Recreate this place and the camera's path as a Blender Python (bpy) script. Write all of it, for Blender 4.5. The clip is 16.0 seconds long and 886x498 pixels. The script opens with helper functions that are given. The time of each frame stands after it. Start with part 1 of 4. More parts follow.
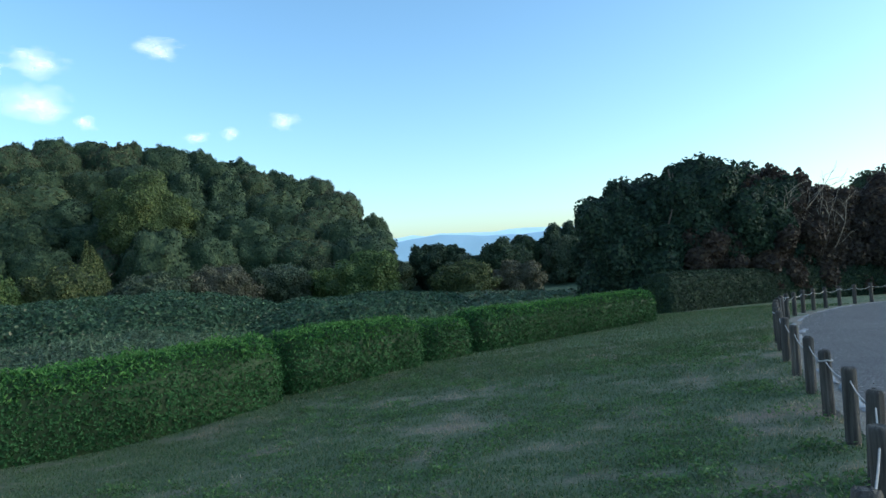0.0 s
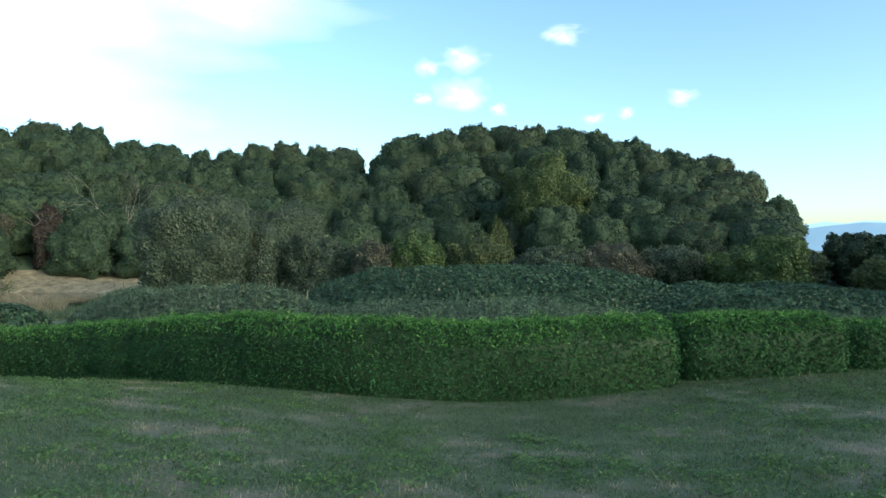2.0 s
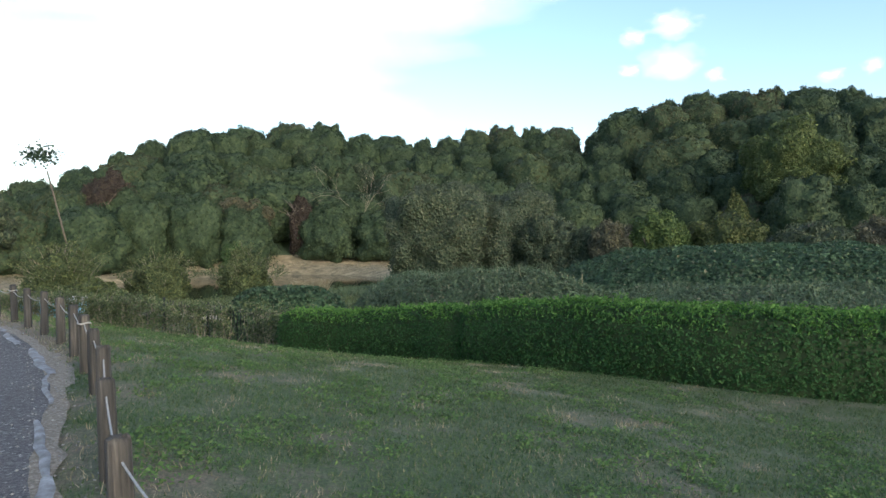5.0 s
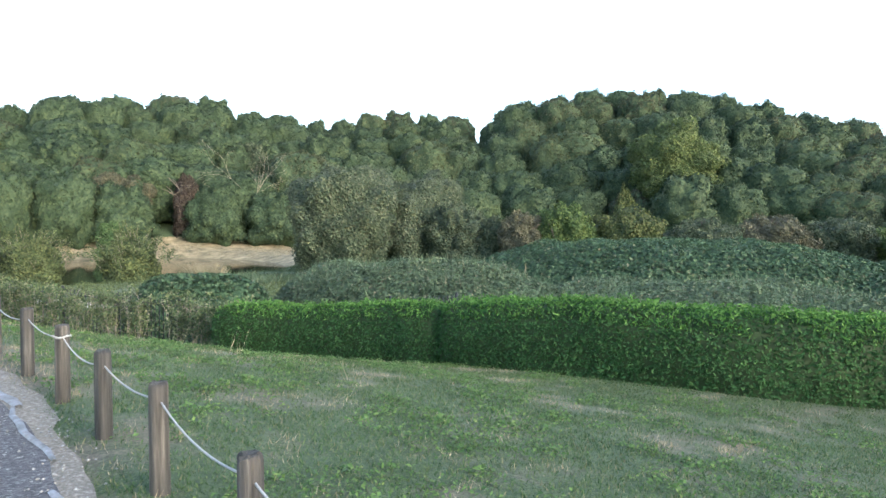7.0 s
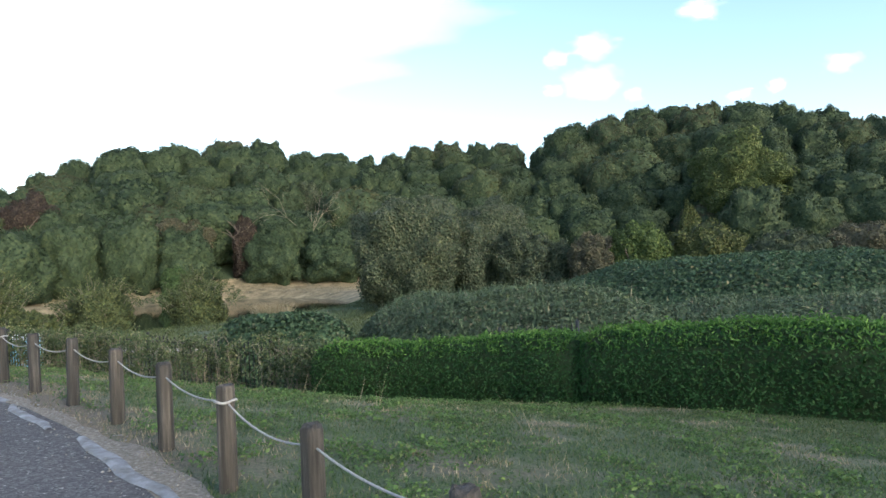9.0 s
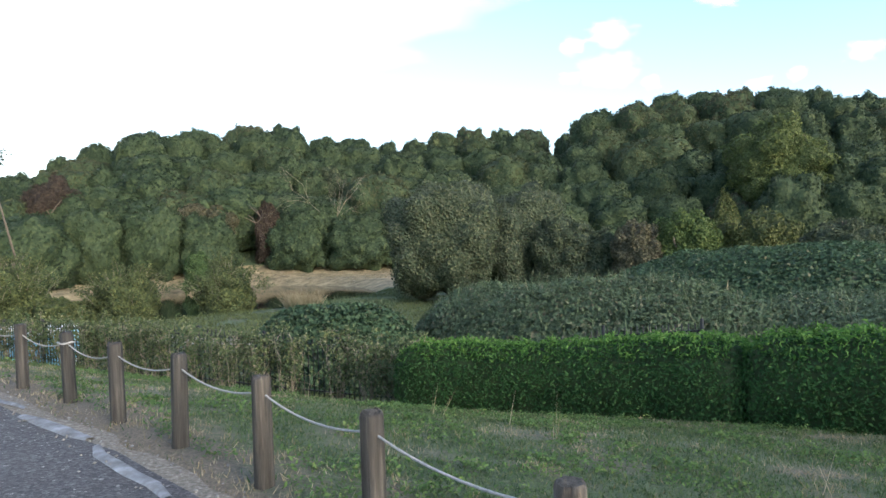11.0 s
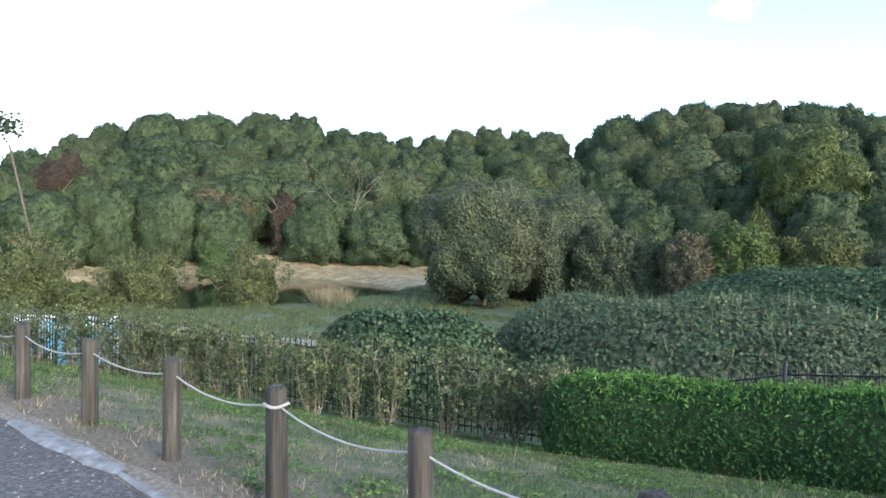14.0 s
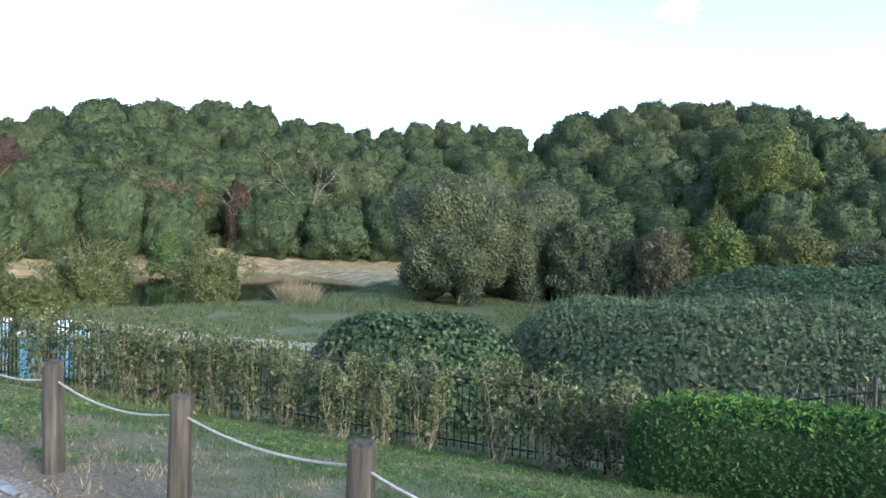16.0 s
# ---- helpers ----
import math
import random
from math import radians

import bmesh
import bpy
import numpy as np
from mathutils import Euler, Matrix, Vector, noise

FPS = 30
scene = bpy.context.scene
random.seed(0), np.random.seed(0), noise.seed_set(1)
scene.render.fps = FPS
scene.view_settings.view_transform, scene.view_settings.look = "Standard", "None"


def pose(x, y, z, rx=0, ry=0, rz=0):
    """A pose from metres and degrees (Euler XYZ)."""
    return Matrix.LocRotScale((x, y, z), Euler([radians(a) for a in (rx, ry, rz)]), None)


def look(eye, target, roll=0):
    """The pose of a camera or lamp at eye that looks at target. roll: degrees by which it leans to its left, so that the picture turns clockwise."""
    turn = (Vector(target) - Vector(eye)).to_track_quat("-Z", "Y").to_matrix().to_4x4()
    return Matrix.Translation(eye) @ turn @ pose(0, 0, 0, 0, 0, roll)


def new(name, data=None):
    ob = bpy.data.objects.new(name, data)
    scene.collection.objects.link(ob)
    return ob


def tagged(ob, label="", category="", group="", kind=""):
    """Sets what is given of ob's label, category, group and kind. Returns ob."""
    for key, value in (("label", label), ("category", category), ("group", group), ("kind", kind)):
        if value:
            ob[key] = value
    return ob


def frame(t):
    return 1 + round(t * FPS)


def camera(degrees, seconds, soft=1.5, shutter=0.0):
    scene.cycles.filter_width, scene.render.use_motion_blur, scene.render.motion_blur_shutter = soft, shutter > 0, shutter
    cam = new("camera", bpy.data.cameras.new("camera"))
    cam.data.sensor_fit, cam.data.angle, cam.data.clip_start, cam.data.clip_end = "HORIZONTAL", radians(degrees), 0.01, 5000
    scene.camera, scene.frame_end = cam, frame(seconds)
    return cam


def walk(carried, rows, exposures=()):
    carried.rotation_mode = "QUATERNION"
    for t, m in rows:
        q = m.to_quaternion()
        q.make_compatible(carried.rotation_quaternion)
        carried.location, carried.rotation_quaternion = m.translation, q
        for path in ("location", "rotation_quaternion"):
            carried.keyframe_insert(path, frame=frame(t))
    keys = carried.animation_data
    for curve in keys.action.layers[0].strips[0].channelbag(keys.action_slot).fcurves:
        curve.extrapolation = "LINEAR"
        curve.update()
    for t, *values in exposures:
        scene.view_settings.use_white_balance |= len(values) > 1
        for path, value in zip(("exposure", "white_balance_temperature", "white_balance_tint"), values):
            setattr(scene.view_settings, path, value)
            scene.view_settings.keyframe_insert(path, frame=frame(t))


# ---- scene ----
cam = camera(67.4, 16.0, soft=1.5)
PATH = [
    (0, (2.226, 1.651, 1.427), (1.893, 3.622, 1.455), -3.7),
    (0.5, (2.153, 1.719, 1.403), (1.536, 3.621, 1.427), -3.0),
    (1, (2.09, 1.707, 1.407), (1.237, 3.516, 1.424), -1.7),
    (1.5, (2.014, 1.661, 1.396), (0.919, 3.334, 1.404), -0.2),
    (2, (1.923, 1.597, 1.405), (0.58, 3.08, 1.409), -0.0),
    (2.5, (1.793, 1.546, 1.407), (0.216, 2.777, 1.412), -0.8),
    (3, (1.609, 1.485, 1.435), (-0.14, 2.455, 1.454), 0.0),
    (5.5, (-0.463, -0.377, 1.481), (-2.164, 0.671, 1.411), -1.9),
    (6, (-0.936, -0.618, 1.496), (-2.557, 0.551, 1.413), -1.0),
    (6.5, (-1.472, -0.725, 1.536), (-3.052, 0.498, 1.439), -0.1),
    (7, (-2.177, -0.899, 1.576), (-3.703, 0.391, 1.485), 0.4),
    (7.5, (-2.627, -0.851, 1.44), (-4.185, 0.404, 1.455), -0.3),
    (8, (-3.12, -0.867, 1.391), (-4.707, 0.35, 1.404), -1.2),
    (8.5, (-3.75, -0.928, 1.411), (-5.356, 0.264, 1.415), -2.5),
    (9, (-4.345, -1.078, 1.439), (-5.96, 0.102, 1.442), -2.7),
    (11.5, (-7.664, -1.423, 1.482), (-9.313, -0.293, 1.44), -1.8),
    (12, (-8.277, -1.552, 1.493), (-9.932, -0.429, 1.448), -1.0),
    (12.5, (-8.854, -1.606, 1.507), (-10.511, -0.486, 1.466), -1.0),
    (13, (-9.441, -1.757, 1.537), (-11.096, -0.635, 1.502), -0.3),
    (13.5, (-10.05, -1.863, 1.558), (-11.697, -0.729, 1.523), -0.1),
    (14, (-10.634, -2.048, 1.579), (-12.273, -0.903, 1.544), 0.8),
    (14.5, (-11.214, -2.179, 1.559), (-12.839, -1.013, 1.52), 1.1),
    (15, (-11.769, -2.304, 1.611), (-13.373, -1.11, 1.574), 1.2),
    (15.5, (-12.369, -2.384, 1.605), (-13.942, -1.149, 1.561), 0.8),
    (16, (-12.966, -2.454, 1.613), (-14.513, -1.187, 1.563), 1.4),
]
WALK_EXPOSURE = [(0.0, 0.78, 5100, -4), (1.5, 0.95, 5350, -5), (2.5, 1.08, 5700, -2), (3.0, 1.05, 5750, 1), (5.5, 1.15, 6050, 7), (6.0, 1.58, 6050, 7), (7.0, 2.18, 6000, 7), (7.5, 2.2, 6050, 7), (8.0, 1.72, 6050, 7), (9.0, 1.36, 6100, 8), (11.5, 1.58, 6100, 9), (12.5, 1.8, 6050, 8), (16.0, 1.95, 5950, 8)]
walk(cam, [(t, look(e, g, r)) for t, e, g, r in PATH], WALK_EXPOSURE)

# ---- sky and sun ----
SUN_AZ, SUN_EL = -84.0, 18.0   # degrees left of +y, degrees up
world = bpy.data.worlds.new("sky")
scene.world = world
world.use_nodes = True
wt = world.node_tree
sky = wt.nodes.new("ShaderNodeTexSky")
sky.sky_type = "NISHITA"
sky.sun_disc = False
sky.sun_elevation = radians(SUN_EL)
sky.sun_rotation = radians(-SUN_AZ)
sky.air_density, sky.dust_density, sky.ozone_density = 1.0, 1.3, 0.8
wt.links.new(sky.outputs[0], wt.nodes["Background"].inputs[0])
wt.nodes["Background"].inputs[1].default_value = 0.15
sun = new("sun", bpy.data.lights.new("sun", "SUN"))
sun.data.energy, sun.data.angle, sun.data.color = 0.8, radians(14), (1.0, 0.90, 0.78)
sa, se = radians(SUN_AZ), radians(SUN_EL)
sun.matrix_world = look((-math.sin(sa) * math.cos(se) * 300, math.cos(sa) * math.cos(se) * 300, math.sin(se) * 300), (0, 0, 0))


# ---- materials ----
def nodes(name):
    m = bpy.data.materials.new(name)
    m.use_nodes = True
    t = m.node_tree
    return m, t, t.nodes["Principled BSDF"]


def node(t, kind, **inputs):
    n = t.nodes.new(kind)
    for k, v in inputs.items():
        n.inputs[k.replace("_", " ")].default_value = v
    return n


def ramp(t, fac, stops):
    r = t.nodes.new("ShaderNodeValToRGB")
    el = r.color_ramp.elements
    while len(el) < len(stops):
        el.new(0.5)
    for e, (p, c) in zip(el, stops):
        e.position, e.color = p, (*c, 1)
    t.links.new(fac, r.inputs[0])
    return r.outputs[0]


def mix(t, fac, a, b, mode="MIX"):
    n = t.nodes.new("ShaderNodeMix")
    n.data_type, n.blend_type = "RGBA", mode
    for s, v in ((n.inputs[0], fac), (n.inputs[6], a), (n.inputs[7], b)):
        if isinstance(v, (int, float)):
            s.default_value = v
        elif isinstance(v, tuple):
            s.default_value = (*v, 1)
        else:
            t.links.new(v, s)
    return n.outputs[2]


def tex_noise(t, scale, detail=4.0, rough=0.6, coord="Object"):
    c = t.nodes.new("ShaderNodeTexCoord")
    n = node(t, "ShaderNodeTexNoise", Scale=scale, Detail=detail, Roughness=rough)
    t.links.new(c.outputs[coord], n.inputs["Vector"])
    return n.outputs["Fac"]


def bump(t, b, height, strength, distance=0.02):
    n = node(t, "ShaderNodeBump", Strength=strength, Distance=distance)
    t.links.new(height, n.inputs["Height"])
    t.links.new(n.outputs[0], b.inputs["Normal"])


MASS = {}


def leaf_material(name, stops, rough=0.55, tree_stops=None, tree_mix=0.5, trans=0.25, spec=0.15):
    """Foliage: colour varies leaf by leaf and, where tree_stops is given, tree by tree."""
    m, t, b = nodes(name)
    g = t.nodes.new("ShaderNodeNewGeometry")
    col = ramp(t, g.outputs["Random Per Island"], stops)
    if tree_stops:
        o = t.nodes.new("ShaderNodeObjectInfo")
        col = mix(t, tree_mix, col, ramp(t, o.outputs["Random"], tree_stops))
    n = tex_noise(t, 1.3, 3.0)
    col = mix(t, 0.45, col, ramp(t, n, [(0.3, (0.55, 0.55, 0.5)), (0.7, (1.3, 1.3, 1.2))]), "MULTIPLY")
    t.links.new(col, b.inputs["Base Color"])
    b.inputs["Roughness"].default_value = rough
    b.inputs["Specular IOR Level"].default_value = spec
    tr = t.nodes.new("ShaderNodeBsdfTranslucent")
    t.links.new(col, tr.inputs[0])
    ms = t.nodes.new("ShaderNodeMixShader")
    ms.inputs[0].default_value = trans
    t.links.new(b.outputs[0], ms.inputs[1])
    t.links.new(tr.outputs[0], ms.inputs[2])
    t.links.new(ms.outputs[0], t.nodes["Material Output"].inputs[0])
    # leaf colours darkened by a fifth, for the shade within the foliage
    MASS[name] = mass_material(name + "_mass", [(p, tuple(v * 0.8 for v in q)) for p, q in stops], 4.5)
    return m


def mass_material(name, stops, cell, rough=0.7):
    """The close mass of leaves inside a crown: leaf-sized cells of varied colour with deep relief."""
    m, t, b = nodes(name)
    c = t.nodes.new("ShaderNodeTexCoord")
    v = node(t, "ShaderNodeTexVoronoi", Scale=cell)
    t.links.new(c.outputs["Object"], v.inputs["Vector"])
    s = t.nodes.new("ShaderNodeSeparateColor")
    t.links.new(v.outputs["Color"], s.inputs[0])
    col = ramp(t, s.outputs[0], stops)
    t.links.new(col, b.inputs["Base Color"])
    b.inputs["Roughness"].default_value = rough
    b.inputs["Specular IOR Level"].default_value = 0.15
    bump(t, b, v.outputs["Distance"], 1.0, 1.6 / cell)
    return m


def bark_material(name, dark, light):
    m, t, b = nodes(name)
    n = tex_noise(t, 9, 6)
    t.links.new(ramp(t, n, [(0.3, dark), (0.7, light)]), b.inputs["Base Color"])
    b.inputs["Roughness"].default_value = 0.9
    bump(t, b, n, 0.6)
    return m


FOREST = leaf_material("forest_leaves", [(0.0, (0.026, 0.042, 0.024)), (0.6, (0.049, 0.071, 0.039)), (1.0, (0.083, 0.100, 0.053))],
                       tree_stops=[(0.0, (0.022, 0.043, 0.030)), (0.35, (0.051, 0.076, 0.038)), (0.65, (0.031, 0.052, 0.035)), (0.85, (0.083, 0.092, 0.045)), (1.0, (0.080, 0.071, 0.048))], tree_mix=0.65)
YELLOWISH = leaf_material("yellow_green_leaves", [(0.0, (0.062, 0.088, 0.032)), (0.6, (0.10, 0.132, 0.048)), (1.0, (0.15, 0.18, 0.072))])
BROWNISH = leaf_material("brown_leaves", [(0.0, (0.080, 0.082, 0.052)), (0.6, (0.115, 0.112, 0.072)), (1.0, (0.15, 0.135, 0.09))])
REDDISH = leaf_material("red_brown_leaves", [(0.0, (0.046, 0.036, 0.031)), (0.6, (0.070, 0.053, 0.043)), (1.0, (0.09, 0.072, 0.053))])
GREYGREEN = leaf_material("grey_green_leaves", [(0.0, (0.050, 0.070, 0.043)), (0.6, (0.087, 0.110, 0.066)), (1.0, (0.135, 0.150, 0.092))])
OLIVE = leaf_material("olive_leaves", [(0.0, (0.052, 0.070, 0.028)), (0.6, (0.088, 0.108, 0.042)), (1.0, (0.14, 0.15, 0.06))])
LIME = leaf_material("lime_green_leaves", [(0.0, (0.054, 0.086, 0.030)), (0.6, (0.092, 0.135, 0.045)), (1.0, (0.15, 0.19, 0.065))])
FRESH = leaf_material("fresh_green_leaves", [(0.0, (0.055, 0.095, 0.036)), (1.0, (0.10, 0.150, 0.058))])
# creeper leaves; on the tall roadside hedge this dark colour stands for shade
DARKVINE = leaf_material("creeper_and_shade_leaves", [(0.0, (0.018, 0.033, 0.022)), (0.6, (0.038, 0.062, 0.038)), (1.0, (0.066, 0.095, 0.055))])
WILLOW = leaf_material("willow_leaves", [(0.0, (0.060, 0.085, 0.040)), (0.6, (0.105, 0.130, 0.058)), (1.0, (0.18, 0.20, 0.085))])
KUDZU = leaf_material("kudzu_leaves", [(0.0, (0.040, 0.074, 0.042)), (0.6, (0.072, 0.122, 0.066)), (0.93, (0.11, 0.16, 0.088)), (1.0, (0.20, 0.19, 0.12))])
SCRUB = leaf_material("scrub_leaves", [(0.0, (0.070, 0.104, 0.060)), (0.5, (0.100, 0.142, 0.083)), (0.88, (0.14, 0.178, 0.108)), (1.0, (0.23, 0.21, 0.145))])
HEDGE = leaf_material("hedge_leaves", [(0.0, (0.026, 0.062, 0.022)), (0.5, (0.040, 0.094, 0.030)), (1.0, (0.058, 0.125, 0.042))], rough=0.62, trans=0.12, spec=0.1)
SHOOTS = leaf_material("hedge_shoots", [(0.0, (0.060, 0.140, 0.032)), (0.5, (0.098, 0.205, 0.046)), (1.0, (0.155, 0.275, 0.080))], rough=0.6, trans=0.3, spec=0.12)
SHRUB = leaf_material("shrub_leaves", [(0.0, (0.048, 0.080, 0.038)), (0.5, (0.095, 0.130, 0.058)), (0.85, (0.16, 0.180, 0.080)), (1.0, (0.28, 0.27, 0.165))], rough=0.55, spec=0.2)
REEDS = leaf_material("dry_reeds", [(0.0, (0.20, 0.17, 0.10)), (0.6, (0.32, 0.27, 0.18)), (1.0, (0.45, 0.39, 0.29))])
BLADES = leaf_material("grass_blades", [(0.0, (0.040, 0.078, 0.032)), (0.5, (0.072, 0.122, 0.046)), (0.82, (0.118, 0.155, 0.066)), (1.0, (0.26, 0.215, 0.14))])
WEEDS = leaf_material("weed_leaves", [(0.0, (0.070, 0.130, 0.046)), (0.8, (0.125, 0.205, 0.066)), (1.0, (0.20, 0.265, 0.088))])
# hedge body colour, kept dark as the shade seen in gaps between leaves
INNERSHADE = leaf_material("shaded_inner_foliage", [(0.0, (0.030, 0.050, 0.022)), (1.0, (0.05, 0.075, 0.032))])
# slightly darker than the forest leaves: shade inside the crown, put into the colour
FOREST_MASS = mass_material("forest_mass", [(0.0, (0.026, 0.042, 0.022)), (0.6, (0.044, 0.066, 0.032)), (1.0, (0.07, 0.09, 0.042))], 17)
BARK = bark_material("bark", (0.06, 0.048, 0.036), (0.16, 0.13, 0.10))
TWIG = bark_material("twig", (0.15, 0.125, 0.095), (0.34, 0.29, 0.22))


def ground_material():
    """Short lawn; the mesh's "dry" value says where it is bare or withered."""
    m, t, b = nodes("grass_ground")
    mid, fine = tex_noise(t, 5.5, 6, 0.7), tex_noise(t, 34, 5, 0.7)
    green = ramp(t, fine, [(0.3, (0.030, 0.050, 0.024)), (0.52, (0.066, 0.100, 0.044)), (0.72, (0.13, 0.160, 0.072))])
    dry = ramp(t, fine, [(0.25, (0.078, 0.064, 0.050)), (0.55, (0.170, 0.142, 0.108)), (0.8, (0.34, 0.292, 0.22))])
    at = t.nodes.new("ShaderNodeAttribute")
    at.attribute_name = "dry"
    a = t.nodes.new("ShaderNodeMath")
    a.operation = "MULTIPLY_ADD"
    t.links.new(mid, a.inputs[0])
    a.inputs[1].default_value = 1.5
    t.links.new(at.outputs["Fac"], a.inputs[2])
    f = ramp(t, a.outputs[0], [(0.0, (0, 0, 0)), (1.0, (1, 1, 1))])
    r = f.node.color_ramp.elements
    r[0].position, r[1].position = 0.62, 0.98
    sc = t.nodes.new("ShaderNodeMath")
    sc.operation = "MULTIPLY"
    sc.inputs[1].default_value = 0.6
    t.links.new(a.outputs[0], sc.inputs[0])
    t.links.new(sc.outputs[0], f.node.inputs[0])
    t.links.new(mix(t, f, green, dry), b.inputs["Base Color"])
    b.inputs["Roughness"].default_value = 0.95
    bump(t, b, fine, 0.9, 0.03)
    return m


def dirt_material(name, dark, mid_c, light, scale=14):
    m, t, b = nodes(name)
    fine, big = tex_noise(t, scale, 6), tex_noise(t, 0.9, 4)
    c = ramp(t, fine, [(0.25, dark), (0.55, mid_c), (0.8, light)])
    c = mix(t, 0.4, c, ramp(t, big, [(0.3, (0.7, 0.7, 0.7)), (0.7, (1.2, 1.2, 1.2))]), "MULTIPLY")
    t.links.new(c, b.inputs["Base Color"])
    b.inputs["Roughness"].default_value = 0.93
    bump(t, b, fine, 0.7, 0.02)
    return m


def asphalt_material():
    m, t, b = nodes("worn_asphalt")
    v = node(t, "ShaderNodeTexVoronoi", Scale=58.0)
    c = t.nodes.new("ShaderNodeTexCoord")
    t.links.new(c.outputs["Object"], v.inputs["Vector"])
    stone = ramp(t, v.outputs["Color"], [(0.2, (0.045, 0.044, 0.048)), (0.6, (0.085, 0.083, 0.088)), (0.88, (0.14, 0.14, 0.145)), (0.96, (0.36, 0.35, 0.34))])
    big = tex_noise(t, 0.7, 5)
    col = mix(t, 0.6, stone, ramp(t, big, [(0.3, (0.65, 0.65, 0.68)), (0.7, (1.25, 1.22, 1.18))]), "MULTIPLY")
    t.links.new(col, b.inputs["Base Color"])
    b.inputs["Roughness"].default_value = 0.85
    bump(t, b, v.outputs["Distance"], 0.5, 0.01)
    return m


def post_material():
    m, t, b = nodes("weathered_wood")
    c = t.nodes.new("ShaderNodeTexCoord")
    mp = t.nodes.new("ShaderNodeMapping")
    mp.inputs["Scale"].default_value = (30, 30, 1.6)
    t.links.new(c.outputs["Object"], mp.inputs[0])
    n = node(t, "ShaderNodeTexNoise", Scale=1.0, Detail=7.0, Roughness=0.65)
    t.links.new(mp.outputs[0], n.inputs["Vector"])
    col = ramp(t, n.outputs["Fac"], [(0.30, (0.010, 0.0095, 0.009)), (0.44, (0.038, 0.036, 0.034)), (0.6, (0.075, 0.070, 0.065)), (0.8, (0.19, 0.178, 0.16))])
    o = t.nodes.new("ShaderNodeObjectInfo")
    col = mix(t, 1.0, col, ramp(t, o.outputs["Random"], [(0.0, (0.7, 0.7, 0.7)), (1.0, (1.15, 1.08, 1.0))]), "MULTIPLY")
    t.links.new(col, b.inputs["Base Color"])
    b.inputs["Roughness"].default_value = 0.85
    bump(t, b, n.outputs["Fac"], 1.0, 0.02)
    return m


def plain(name, col, rough=0.6, metal=0.0, vary=0.15, scale=6):
    m, t, b = nodes(name)
    n = tex_noise(t, scale, 4)
    lo, hi = tuple(v * (1 - vary) for v in col), tuple(min(1, v * (1 + vary)) for v in col)
    t.links.new(ramp(t, n, [(0.3, lo), (0.7, hi)]), b.inputs["Base Color"])
    b.inputs["Roughness"].default_value, b.inputs["Metallic"].default_value = rough, metal
    bump(t, b, n, 0.15, 0.01)
    return m


def water_material():
    m, t, b = nodes("pond_water")
    b.inputs["Base Color"].default_value = (0.012, 0.018, 0.012, 1)
    b.inputs["Roughness"].default_value = 0.06
    b.inputs["IOR"].default_value = 1.33
    bump(t, b, tex_noise(t, 1.5, 3), 0.03, 0.02)
    return m


def haze_glow(name, col, strength):
    """Far backdrop: part lit, its haze put into the pale colour and added emission."""
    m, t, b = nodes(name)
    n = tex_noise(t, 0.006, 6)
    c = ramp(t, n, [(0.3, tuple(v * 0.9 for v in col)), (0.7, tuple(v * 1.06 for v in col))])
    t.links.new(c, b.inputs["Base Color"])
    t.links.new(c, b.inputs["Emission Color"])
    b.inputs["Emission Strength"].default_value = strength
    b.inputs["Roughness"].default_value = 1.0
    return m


def cloud_material():
    m, t, b = nodes("cloud_vapour")
    c = t.nodes.new("ShaderNodeTexCoord")
    g = t.nodes.new("ShaderNodeTexGradient")
    g.gradient_type = "SPHERICAL"
    mp = t.nodes.new("ShaderNodeMapping")
    mp.inputs["Location"].default_value = (-1, -1, 0)
    mp.inputs["Scale"].default_value = (2, 2, 0)
    t.links.new(c.outputs["Generated"], mp.inputs[0])
    n = node(t, "ShaderNodeTexNoise", Scale=3.0, Detail=9.0)
    o = t.nodes.new("ShaderNodeObjectInfo")
    off = t.nodes.new("ShaderNodeVectorMath")
    off.operation = "ADD"
    t.links.new(c.outputs["Generated"], off.inputs[0])
    t.links.new(o.outputs["Location"], off.inputs[1])
    t.links.new(off.outputs[0], n.inputs["Vector"])
    w = t.nodes.new("ShaderNodeVectorMath")
    w.operation = "MULTIPLY_ADD"
    t.links.new(n.outputs["Color"], w.inputs[0])
    w.inputs[1].default_value = (1.5, 1.5, 0)
    w.inputs[2].default_value = (-0.75, -0.75, 0)
    s = t.nodes.new("ShaderNodeVectorMath")
    s.operation = "ADD"
    t.links.new(mp.outputs[0], s.inputs[0])
    t.links.new(w.outputs[0], s.inputs[1])
    t.links.new(s.outputs[0], g.inputs[0])
    a = ramp(t, g.outputs["Fac"], [(0.18, (0, 0, 0)), (0.55, (0.3, 0.3, 0.3)), (1.0, (0.8, 0.8, 0.8))])
    b.inputs["Base Color"].default_value = (0.4, 0.38, 0.38, 1)
    # emission added: a pinkish glow put in for evening light on the vapour
    b.inputs["Emission Color"].default_value = (1.0, 0.93, 0.93, 1)
    b.inputs["Emission Strength"].default_value = 0.6
    t.links.new(a, b.inputs["Alpha"])
    return m


GROUND, ASPHALT, POST = ground_material(), asphalt_material(), post_material()
VERGE = dirt_material("sandy_verge", (0.085, 0.074, 0.060), (0.21, 0.185, 0.15), (0.44, 0.40, 0.35), 32)
STRAW = dirt_material("dry_straw_bank", (0.11, 0.10, 0.055), (0.30, 0.235, 0.135), (0.46, 0.37, 0.235), 0.9)
